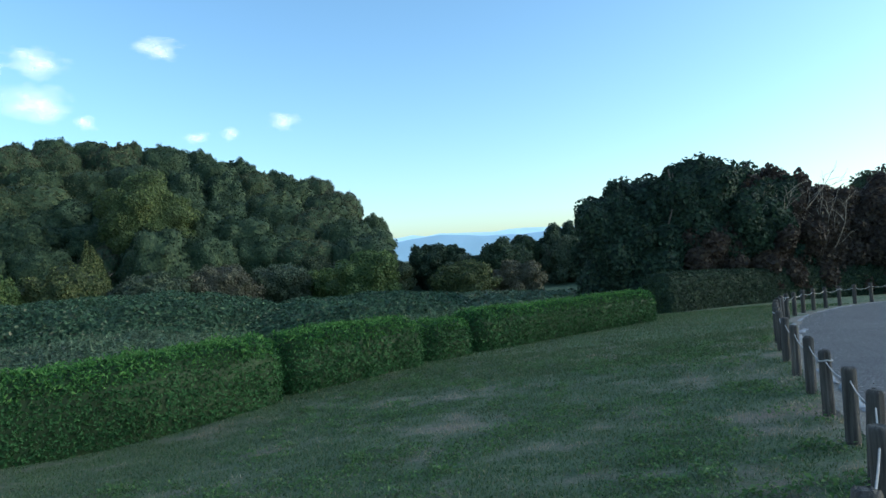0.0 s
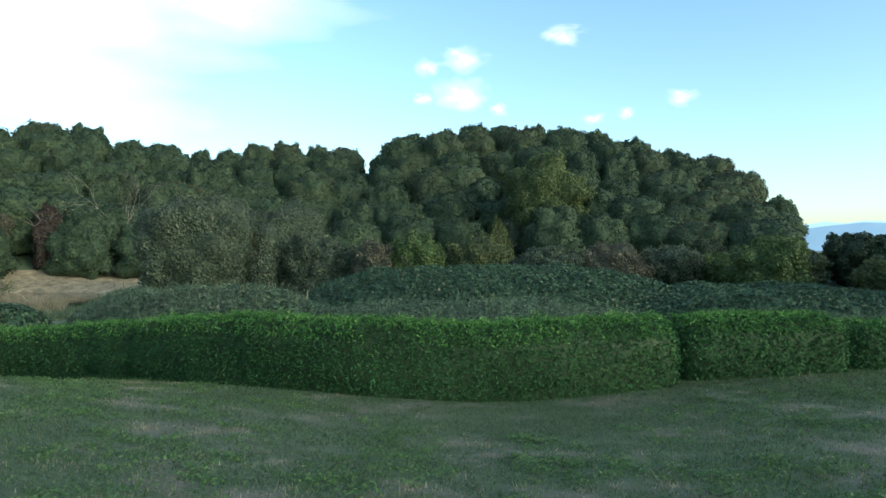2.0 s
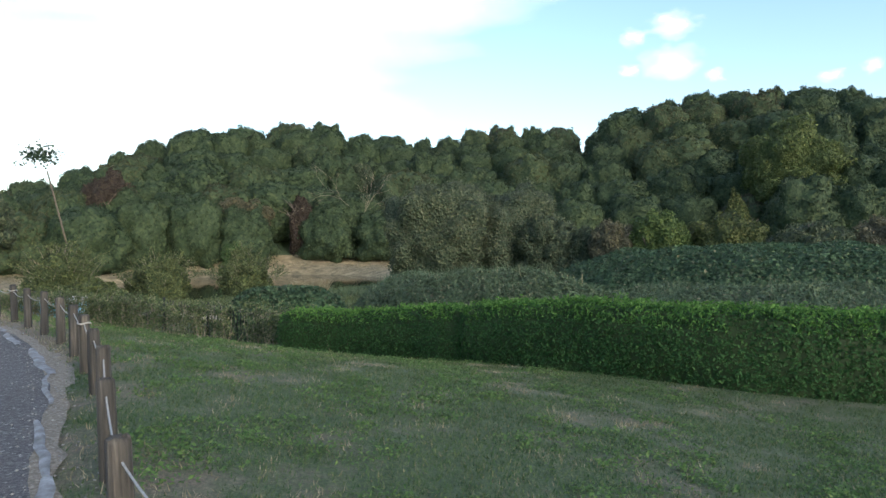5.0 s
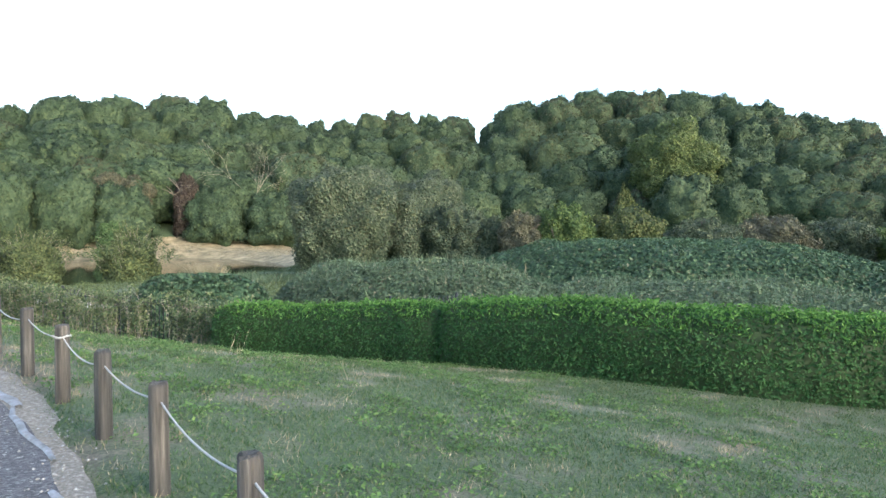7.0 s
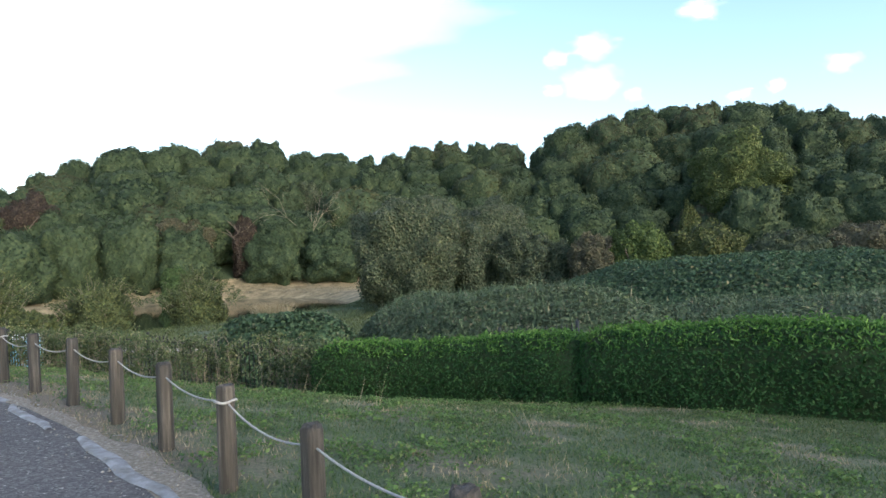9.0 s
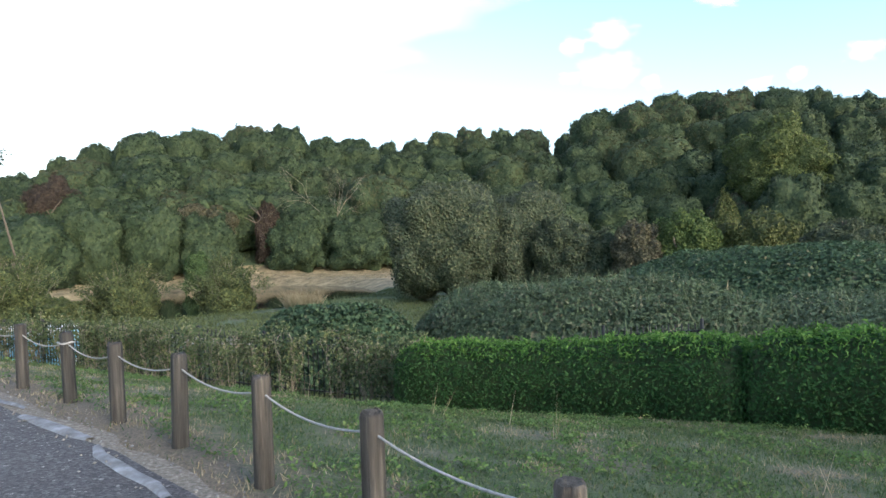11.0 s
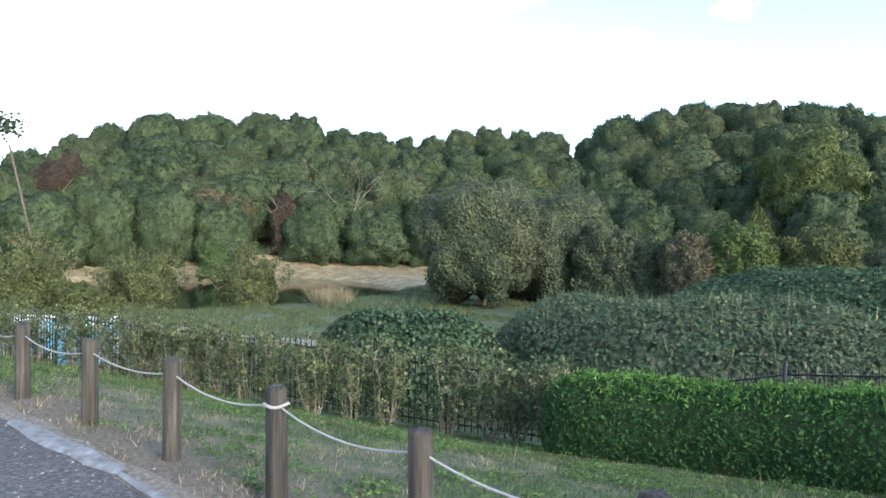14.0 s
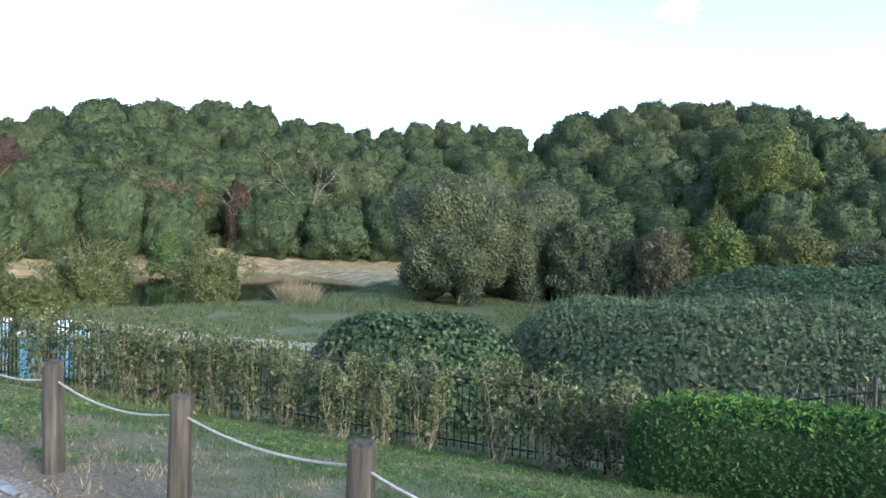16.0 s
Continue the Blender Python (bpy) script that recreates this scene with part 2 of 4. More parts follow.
CONCRETE = dirt_material("worn_pale_concrete", (0.10, 0.097, 0.09), (0.23, 0.24, 0.26), (0.40, 0.42, 0.46), 8)
ROPE = plain("grey_rope", (0.32, 0.32, 0.315), 0.85, 0, 0.25, 60)
IRON = plain("black_painted_iron", (0.018, 0.020, 0.020), 0.5, 0.3, 0.3, 20)
BLUE = plain("light_blue_sheet", (0.30, 0.62, 0.82), 0.45, 0, 0.2, 3)
WHITE = plain("white_plastic", (0.78, 0.80, 0.82), 0.5, 0, 0.08, 3)
WATER, CLOUD = water_material(), cloud_material()
# haze of both ridges is in their pale blue colour and self-light
MOUNTAIN_A, MOUNTAIN_B = haze_glow("near_hazy_hills", (0.24, 0.33, 0.41), 0.4), haze_glow("far_hazy_hills", (0.38, 0.49, 0.58), 0.5)


# ---- mesh helpers ----
def mesh_from(name, verts, faces, mat, smooth=False, mats=None, index=None):
    me = bpy.data.meshes.new(name)
    verts = np.asarray(verts, dtype=np.float32)
    me.vertices.add(len(verts))
    me.vertices.foreach_set("co", verts.ravel())
    if isinstance(faces, np.ndarray):
        n, k = faces.shape
        loops, starts = faces.ravel(), np.arange(n) * k
    else:
        loops = np.fromiter((i for f in faces for i in f), dtype=np.int32)
        starts = np.concatenate(([0], np.cumsum([len(f) for f in faces])[:-1]))
    me.loops.add(len(loops))
    me.loops.foreach_set("vertex_index", loops.astype(np.int32))
    me.polygons.add(len(starts))
    me.polygons.foreach_set("loop_start", starts.astype(np.int32))
    for m in (mats or [mat]):
        me.materials.append(m)
    if index is not None:
        me.polygons.foreach_set("material_index", index.astype(np.int32))
    me.update(calc_edges=True)
    me.validate()
    if smooth:
        me.polygons.foreach_set("use_smooth", np.ones(len(me.polygons), dtype=bool))
    return me


def part(name, me, parent=None, label="", kind=""):
    ob = new(name, me)
    if parent:
        ob.parent = parent
    return tagged(ob, label, kind=kind)


def thing(name, place, label, category, group="", kind=""):
    ob = new(name)
    ob.empty_display_size = 0.2
    ob.matrix_basis = place if isinstance(place, Matrix) else Matrix.Translation(place)
    return tagged(ob, label, category, group, kind)


def leaf_quads(pts, normals, size, rng, spread=0.7, aspect=0.55, fold=0.18):
    """Folded leaves: four corners each, two triangles meeting on the midrib."""
    n = len(pts)
    nrm = normals + rng.normal(0, spread, (n, 3))
    nrm /= np.linalg.norm(nrm, axis=1, keepdims=True) + 1e-9
    a = rng.normal(0, 1, (n, 3))
    u = np.cross(nrm, a)
    u /= np.linalg.norm(u, axis=1, keepdims=True) + 1e-9
    v = np.cross(nrm, u)
    s = (size * rng.uniform(0.6, 1.35, n))[:, None]
    p0, p2 = pts - u * s * 0.5, pts + u * s * 0.5
    p1 = pts + v * s * 0.5 * aspect + nrm * s * fold
    p3 = pts - v * s * 0.5 * aspect + nrm * s * fold
    verts = np.stack([p0, p1, p2, p3], 1).reshape(-1, 3)
    b = np.arange(n)[:, None] * 4
    faces = np.concatenate([b + np.array([[0, 1, 2]]), b + np.array([[0, 2, 3]])], 0)
    return verts, faces


def ball(sub):
    bm = bmesh.new()
    bmesh.ops.create_icosphere(bm, subdivisions=sub, radius=1)
    v = np.array([x.co[:] for x in bm.verts])
    f = np.array([[x.index for x in q.verts] for q in bm.faces])
    bm.free()
    return v, f


BALL3 = ball(4)


def leafy_crown(name, seed, rx, rz, lobes, leaves, leaf, mat, depth=0.16, wild=0.07, cone=0.0, inner=None, spread=0.55, hollow=False):
    """A close, domed crown: one billowing surface under a coat of small leaves that face outwards, looser leaves at its rim.
    depth: how far the billows stand out; wild: unevenness of the whole outline; hollow: leaves alone, thinly strewn."""
    rng = np.random.default_rng(seed)
    k = np.arange(lobes) + 0.5
    z = 1 - 2 * k / lobes
    a = k * 2.39996 + rng.uniform(0, 6.28)
    c = np.stack([np.sqrt(1 - z * z) * np.cos(a), np.sqrt(1 - z * z) * np.sin(a), z], 1) + rng.normal(0, 0.45 / math.sqrt(lobes), (lobes, 3))
    c /= np.linalg.norm(c, axis=1, keepdims=True)
    size, high = 1.55 / math.sqrt(lobes) * rng.uniform(0.75, 1.3, lobes), rng.uniform(0.35, 1.0, lobes)
    c2 = rng.normal(0, 1, (lobes * 4, 3))
    c2 /= np.linalg.norm(c2, axis=1, keepdims=True)
    size2 = 1.7 / math.sqrt(lobes * 4)
    w1, w2 = rng.normal(0, 1, (3, 3)), rng.normal(0, 1, (3, 3))

    def surface(d):
        gap = np.linalg.norm(d[:, None] - c[None], axis=2)
        bulge = (high[None] * np.sqrt(np.clip(1 - (gap / size[None]) ** 2, 0, 1))).max(1)
        fine = (1 - np.minimum(np.linalg.norm(d[:, None] - c2[None], axis=2) / size2, 1) ** 2).max(1)
        wide = np.sin(d @ w1 * 1.8).sum(1) * 0.5 + np.sin(d @ w2 * 3.5 + 1).sum(1) * 0.35
        round_ = (np.abs(d) ** 2.7).sum(1) ** (-1 / 2.7) * 0.94
        p = d * round_[:, None] * (1.06 - depth + depth * bulge + 0.055 * (fine - 0.6) + wild * wide)[:, None]
        if cone:
            p[:, :2] *= 1 - cone * np.clip(p[:, 2:] + 0.35, 0, 1.3) / 1.3
        return p * np.array([rx, rx, rz])

    d = rng.normal(0, 1, (int(leaves * 1.25), 3))
    d /= np.linalg.norm(d, axis=1, keepdims=True)
    d = d[d[:, 2] > -0.75][:leaves]
    e = 0.03
    u = np.cross(d, [0.31, 0.2, 0.93])
    u /= np.linalg.norm(u, axis=1, keepdims=True)
    v = np.cross(d, u)
    p = surface(d)
    n = np.cross(surface(d + u * e) - p, surface(d + v * e) - p)
    n /= np.linalg.norm(n, axis=1, keepdims=True) + 1e-9
    p = p * (rng.uniform(0.25, 1.05, (len(d), 1)) if hollow else 1 + np.abs(rng.normal(0, 0.018, (len(d), 1))))
    lv, lf = leaf_quads(p, n, leaf, rng, spread, 0.8, 0.12)
    if hollow:
        return mesh_from(name, lv, lf, mat)
    bv, bf = BALL3
    body = surface(bv) * 0.985
    idx = np.concatenate([np.ones(len(bf)), np.zeros(len(lf))])
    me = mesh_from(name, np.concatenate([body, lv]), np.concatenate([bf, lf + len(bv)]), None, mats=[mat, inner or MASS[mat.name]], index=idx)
    me.polygons.foreach_set("use_smooth", idx > 0.5)
    return me


def limb(verts, faces, p, q, r0, r1, n=6):
    p, q = np.array(p, float), np.array(q, float)
    d = (q - p) / (np.linalg.norm(q - p) + 1e-9)
    a = np.cross(d, [0.3, 0.9, 0.2])
    a /= np.linalg.norm(a)
    b = np.cross(d, a)
    k = len(verts)
    for c, r in ((p, r0), (q, r1)):
        for i in range(n):
            w = 2 * math.pi * i / n
            verts.append(c + (a * math.cos(w) + b * math.sin(w)) * r)
    faces += [(k + i, k + (i + 1) % n, k + n + (i + 1) % n, k + n + i) for i in range(n)]
    faces.append(tuple(range(k + n, k + 2 * n)))


def branches(verts, faces, rng, p, d, length, r, depth, split=3, droop=0.0):
    q = p + d * length
    mid = p + d * length * 0.5 + rng.normal(0, 0.05 * length, 3)
    limb(verts, faces, p, mid, r, r * 0.82)
    limb(verts, faces, mid, q, r * 0.82, r * 0.62)
    if depth:
        for _ in range(split):
            e = d + rng.normal(0, 0.45, 3) + np.array([0, 0, 0.12 - droop])
            e /= np.linalg.norm(e)
            branches(verts, faces, rng, q if rng.random() < 0.7 else mid, e, length * rng.uniform(0.55, 0.8), r * 0.6, depth - 1, split, droop)


def trunk_mesh(name, seed, h, r, mat, lean=0.08, depth=2, split=3):
    rng = np.random.default_rng(seed)
    v, f = [], []
    d = np.array([rng.normal(0, lean), rng.normal(0, lean), 1.0])
    d /= np.linalg.norm(d)
    branches(v, f, rng, np.array([0, 0, -0.4]), d, h, r, depth, split)
    return mesh_from(name, np.array(v), f, mat, smooth=True)


# ---- lie of the land ----
FENCE_LINE = [(-44, -24), (-36, -14.5), (-29, -7.8), (-23, -4.0), (-17.5, -1.73), (-12.05, -0.19), (-8.6, 0.256), (-4.75, 0.25), (-1.6, 0.55), (1.0, 1.75), (2.9, 3.7), (4.25, 6.5),
              (4.95, 9.4), (5.7, 13.0), (6.9, 17.2), (8.5, 21.2), (10.8, 24.8), (13.9, 27.8), (18.5, 30.5), (26, 33), (60, 40)]


def smooth_line(pts, step=0.25):
    p = [Vector((*q, 0)) for q in pts]
    out = []
    for i in range(len(p) - 1):
        a, b, c, d = p[max(i - 1, 0)], p[i], p[i + 1], p[min(i + 2, len(p) - 1)]
        n = max(2, int((c - b).length / step))
        for k in range(n):
            u = k / n
            q = 0.5 * ((2 * b) + (c - a) * u + (2 * a - 5 * b + 4 * c - d) * u * u + (3 * b - a - 3 * c + d) * u ** 3)
            out.append((q.x, q.y))
    out.append(pts[-1])
    return np.array(out)


FL = smooth_line(FENCE_LINE)
FC = smooth_line(FENCE_LINE, 0.9)
FC_LEN = np.concatenate([[0], np.cumsum(np.linalg.norm(np.diff(FC, axis=0), axis=1))])


def nearest(x, y):
    """Signed distance from the fence line, positive on the grass side, and how far along it the nearest point lies."""
    x, y = np.asarray(x, float), np.asarray(y, float)
    shape = x.shape
    q = np.stack([x.ravel(), y.ravel()], 1)
    a, b = FC[:-1], FC[1:]
    d = b - a
    dd = (d * d).sum(1)
    out, run = np.empty(len(q)), np.empty(len(q))
    for i in range(0, len(q), 8000):
        w0, w1 = q[i:i + 8000, None, 0] - a[None, :, 0], q[i:i + 8000, None, 1] - a[None, :, 1]
        u = np.clip((w0 * d[:, 0] + w1 * d[:, 1]) / dd, 0, 1)
        dist = (w0 - u * d[:, 0]) ** 2 + (w1 - u * d[:, 1]) ** 2
        k = dist.argmin(1)
        row = np.arange(len(k))
        cr = d[k, 0] * w1[row, k] - d[k, 1] * w0[row, k]
        out[i:i + 8000] = np.sqrt(dist[row, k]) * np.sign(cr)
        run[i:i + 8000] = FC_LEN[k] + u[row, k] * np.sqrt(dd[k])
    return out.reshape(shape), run.reshape(shape)


def side(x, y):
    return nearest(x, y)[0]


def ease(a, b, v):
    t = np.clip((v - a) / (b - a), 0, 1)
    return t * t * (3 - 2 * t)


# height of the road's edge at some of the fence line's corners
EDGE_Z = [(0, 0.3), (4, 0.12), (5, 0.05), (6, -0.02), (7, -0.07), (9, -0.15), (11, -0.32), (12, -0.44), (13, -0.47), (14, -0.60), (15, -0.78), (17, -1.1), (20, -1.6)]
EDGE_S = [FC_LEN[np.linalg.norm(FC - np.array(FENCE_LINE[k]), axis=1).argmin()] for k, _ in EDGE_Z]


def edge_z(run):
    return np.interp(run, EDGE_S, [z for _, z in EDGE_Z])


def road_z(x, y):
    return edge_z(nearest(x, y)[1])


# skyline of the wooded hills: degrees left of +y, degrees of rise of the tree tops
SKYLINE = [(-30, 0.8), (4, 0.8), (9.7, 1.4), (11.5, 3.4), (13.4, 4.6), (15.2, 6.4), (17, 7.2), (20, 7.9), (23, 9.0), (26.5, 10.1), (30.5, 10.5), (37, 10.8), (42.3, 10.2), (44.5, 8.8), (46.4, 7.5), (48.4, 8.9), (53.6, 9.4), (58.5, 8.2), (62, 8.5), (66.5, 8.8), (69.5, 9.9), (75.4, 9.2), (79.5, 9.1), (83.7, 7.6), (86.4, 6.4), (89, 5.4), (93, 4.4), (100, 3.4), (120, 3.0)]
HILL_R, EYE0 = 142.0, (-5.0, 0.0)


def hill_top(bearing):
    k = np.array(SKYLINE)
    return np.tan(np.radians(np.interp(bearing, k[:, 0], k[:, 1]))) * HILL_R + 1.5


def land(x, y):
    x, y = np.asarray(x, float), np.asarray(y, float)
    s, run = nearest(x, y)
    w = ease(1.5, 7, s)
    rz = edge_z(run) * (1 - w) + w * (-0.10 - 0.035 * np.clip(y - 4, 0, 40) * ease(-12, 2, x))
    k = 0.115 + 0.165 * ease(-6, -23, x) - 0.035 * ease(10, 18, y)
    cap = 8.6 + 30 * ease(-17, -24, x)
    g = np.where(s > 0, cap - np.logaddexp(0, (cap - s) / 0.8) * 0.8, 0) * -k + rz - 0.12 * np.logaddexp(0, (s - 11.5) / 1.2) * 1.2
    low = -3.35
    z = np.where(s > 0, low + np.log1p(np.exp(np.clip((g - low) / 0.3, -40, 40))) * 0.3, rz)
    r = np.hypot(x - EYE0[0], y - EYE0[1])
    brg = np.degrees(np.arctan2(-(x - EYE0[0]), y - EYE0[1]))
    # pond basin
    px, py = x + 78, y - 15
    a = radians(28)
    u, v = px * math.cos(a) + py * math.sin(a), -px * math.sin(a) + py * math.cos(a)
    e = np.hypot(u / 20.5, v / 23)
    z = z - 1.6 * ease(1.08, 0.8, e)
    # far bank and hills
    z = z + 1.5 * ease(94, 107, r) * (brg > -20)
    hz = np.clip(hill_top(brg) - 10.0 + 2.0, 0, 60)
    z = z + hz * ease(94, HILL_R, r) * ease(-15, 12, brg) * (1 - 0.8 * ease(170, 400, r)) * (np.abs(brg) < 125)
    rz = edge_z(run)
    z = np.where(s < 0, np.where(s < -8, rz - 0.02, rz - 0.04 * ease(0, -0.5, s)), z)
    return z


def h(x, y):
    return float(land(np.array([x]), np.array([y]))[0])


def axis(lo, hi, step, far):
    core = np.arange(lo, hi + step, step)
    out = [d for d in np.cumsum(step * 1.07 ** np.arange(1, 120)) if d < far]
    return np.concatenate([lo - np.array(out)[::-1], core, hi + np.array(out)])


def grid_mesh(name, gx, gy, z, mat):
    X, Y = np.meshgrid(gx, gy)
    nx, ny = len(gx), len(gy)
    i = (np.arange(ny - 1)[:, None] * nx + np.arange(nx - 1)[None]).ravel()
    return mesh_from(name, np.stack([X.ravel(), Y.ravel(), z.ravel()], 1), np.stack([i, i + 1, i + nx + 1, i + nx], 1), mat, smooth=True)


gx, gy = axis(-26, 9, 0.22, 3500), axis(-5, 26, 0.22, 3500)
GX, GY = np.meshgrid(gx, gy)
gz = land(GX, GY)
def dryness(x, y, s):
    """How bare and withered the lawn is, about 0 to 1: trodden beside the path, patchy elsewhere."""
    n = np.array([0.8 * noise.noise((p * 0.8, q * 0.8, 12)) + 0.8 * noise.noise((p * 2.3, q * 2.3, 15)) for p, q in zip(x, y)])
    return 0.27 + 0.6 * n + 0.7 * ease(0.9, -0.3, s) * (0.35 + 0.65 * ease(-7, -13, x)) + 0.3 * ease(2.6, 0.6, s) * ease(-10.5, -15, x)


ground = grid_mesh("ground", gx, gy, gz, GROUND)
close = (np.hypot(GX + 20, GY - 8) < 62).ravel()
dry = np.full(close.size, 0.2, dtype=np.float32)
dry[close] = dryness(GX.ravel()[close], GY.ravel()[close], side(GX.ravel()[close], GY.ravel()[close]))
ground.attributes.new("dry", "FLOAT", "POINT").data.foreach_set("value", dry)
tagged(new("ground", ground), "patchy short green grass with dry brown patches", "ground", kind="structure")


def ribbon(name, s0, s1, lift, mat, i0=0, i1=None, wob=0.0, seed=1, cols=5, taper=False):
    """A strip that follows the fence line between two distances from it."""
    rng = np.random.default_rng(seed)
    line = FL[i0:i1]
    d = np.gradient(line, axis=0)
    d /= np.linalg.norm(d, axis=1, keepdims=True)
    nrm = np.stack([-d[:, 1], d[:, 0]], 1)
    w = np.convolve(rng.normal(0, 1, len(line) + 8), np.ones(9) / 3, "valid") * wob
    rows = []
    for c in range(cols):
        f = c / (cols - 1)
        sd = s0 + (s1 - s0) * f + w * (f if s1 > s0 else 1 - f)
        if taper:
            mid = (s0 + s1) / 2
            sd = mid + w + (sd - w * f - mid) * np.sin(np.linspace(0.08, math.pi - 0.08, len(line))) ** 0.22
        p = line + nrm * sd[:, None]
        rows.append(np.column_stack([p, road_z(p[:, 0], p[:, 1]) + lift - 0.012 * (c == 0 or c == cols - 1)]))
    v = np.stack(rows, 1).reshape(-1, 3)
    n = len(line)
    i = (np.arange(n - 1)[:, None] * cols + np.arange(cols - 1)[None]).ravel()
    return mesh_from(name, v, np.stack([i, i + cols, i + cols + 1, i + 1], 1), mat, smooth=True)


tagged(new("road", ribbon("road", -7.0, -0.40, 0.03, ASPHALT, wob=0.03)), "worn grey asphalt path with exposed stone chips", "road", kind="structure")
tagged(new("verge", ribbon("verge", -0.55, -0.22, 0.014, VERGE, wob=0.08, seed=4)), "sandy gravel verge beside the asphalt path", "verge", kind="structure")
# worn concrete edging, broken into lengths
edging = thing("pavement_edging", (0, 0, 0), "broken pale concrete edging strips along the asphalt", "edging", kind="structure")
rng = np.random.default_rng(8)
i = 60
while i < len(FL) - 80:
    n = int(rng.integers(4, 10))
    part("edging_strip", ribbon("edging_strip", -0.43 + rng.normal(0, 0.02), -0.33 + rng.normal(0, 0.02), 0.033, CONCRETE, i, i + n, 0.05, int(i), 5, True), edging)
    i += n - 1 + int(rng.integers(1, 4)) * int(rng.random() < 0.6)

# loose gravel along the path's edge
PEBBLE = dirt_material("pebble", (0.14, 0.13, 0.12), (0.26, 0.25, 0.235), (0.42, 0.41, 0.40), 20)
rng = np.random.default_rng(18)
n = 3600
k = rng.integers(100, len(FL) - 110, n)
dl = np.gradient(FL, axis=0)
dl /= np.linalg.norm(dl, axis=1, keepdims=True)
off = np.clip(rng.normal(-0.33, 0.16, n), -0.75, 0.3)
q = FL[k] + dl[k] * rng.uniform(-0.12, 0.12, (n, 1)) + np.stack([-dl[k, 1], dl[k, 0]], 1) * off[:, None]
base = np.column_stack([q, road_z(q[:, 0], q[:, 1]) + np.where(off < -0.4, 0.03, np.where(off < -0.2, 0.014, 0.0))])
octa = np.array([(1, 0, 0), (-1, 0, 0), (0, 1, 0), (0, -1, 0), (0, 0, 0.7), (0, 0, -0.7)])
gv = (base[:, None] + octa[None] * (rng.uniform(0.005, 0.014, (n, 1, 1)) * rng.uniform(0.7, 1.3, (n, 6, 1)))).reshape(-1, 3)
gf = (np.arange(n)[:, None, None] * 6 + np.array([(0, 2, 4), (2, 1, 4), (1, 3, 4), (3, 0, 4), (2, 0, 5), (1, 2, 5), (3, 1, 5), (0, 3, 5)])[None]).reshape(-1, 3)
tagged(new("gravel", mesh_from("gravel", gv, gf, PEBBLE)), "loose pale gravel along the edge of the asphalt", "gravel", kind="stuff")

# pond
ca, sn = math.cos(radians(28)), math.sin(radians(28))
pv = [(-78 + 24 * math.cos(w) * ca - 26 * math.sin(w) * sn, 15 + 24 * math.cos(w) * sn + 26 * math.sin(w) * ca, -4.0) for w in np.linspace(0, 2 * math.pi, 64, endpoint=False)]
tagged(new("water", mesh_from("water", pv, [tuple(range(64))], WATER)), "still dark pond water reflecting trees", "water", kind="structure")


def polar(brg, r):
    return EYE0[0] - math.sin(radians(brg)) * r, EYE0[1] + math.cos(radians(brg)) * r


# dry straw bank across the pond
bb, rr = np.linspace(50, 104, 120), np.linspace(72, 101, 40)
BB, RR = np.meshgrid(np.radians(bb), rr)
bx, by = EYE0[0] - np.sin(BB) * RR, EYE0[1] + np.cos(BB) * RR
bz = land(bx, by) - 0.12 + 0.34 * ease(0, 4, np.minimum(RR - 72, np.degrees(BB) - 50))
i = (np.arange(39)[:, None] * 120 + np.arange(119)[None]).ravel()
tagged(new("far_bank", mesh_from("far_bank", np.stack([bx.ravel(), by.ravel(), bz.ravel()], 1), np.stack([i, i + 120, i + 121, i + 1], 1), STRAW, smooth=True)), "dry straw-coloured grass bank across the pond", "bank", kind="structure")


# ---- distance ----
def ridge(name, r, b0, b1, base, top, seed, mat):
    n = 160
    v = []
    for k in range(n):
        b = b0 + (b1 - b0) * k / (n - 1)
        x, y = -math.sin(radians(b)) * r, math.cos(radians(b)) * r
        zz = top * (0.78 + 0.3 * noise.noise((b * 0.16, seed, 0)) + 0.07 * noise.noise((b * 0.7, seed, 3)))
        v += [(x, y, base), (x * 1.02, y * 1.02, zz * 0.6), (x * 1.05, y * 1.05, zz)]
    f = [(3 * k + c, 3 * k + 3 + c, 3 * k + 4 + c, 3 * k + 1 + c) for k in range(n - 1) for c in (0, 1)]
    return mesh_from(name, np.array(v), f, mat, smooth=True)


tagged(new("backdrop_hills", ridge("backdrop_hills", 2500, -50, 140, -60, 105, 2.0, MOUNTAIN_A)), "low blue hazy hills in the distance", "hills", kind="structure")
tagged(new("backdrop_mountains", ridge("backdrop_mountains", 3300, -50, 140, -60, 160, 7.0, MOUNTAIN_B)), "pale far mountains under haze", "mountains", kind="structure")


def cloud(brg, el, w, hgt, seed):
    r = 3800
    c = Vector((-math.sin(radians(brg)) * math.cos(radians(el)), math.cos(radians(brg)) * math.cos(radians(el)), math.sin(radians(el)))) * r
    W, H = r * radians(w) * 1.5, r * radians(hgt) * 1.6
    me = mesh_from("cloud", [(-W / 2, -H / 2, 0), (W / 2, -H / 2, 0), (W / 2, H / 2, 0), (-W / 2, H / 2, 0)], [(0, 1, 2, 3)], CLOUD)
    ob = new("cloud", me)
    ob.matrix_basis = look(c, (0, 0, 0))
    ob.visible_shadow = False
    return tagged(ob, "small white evening cloud puff", "cloud", "cloud puffs", "structure")


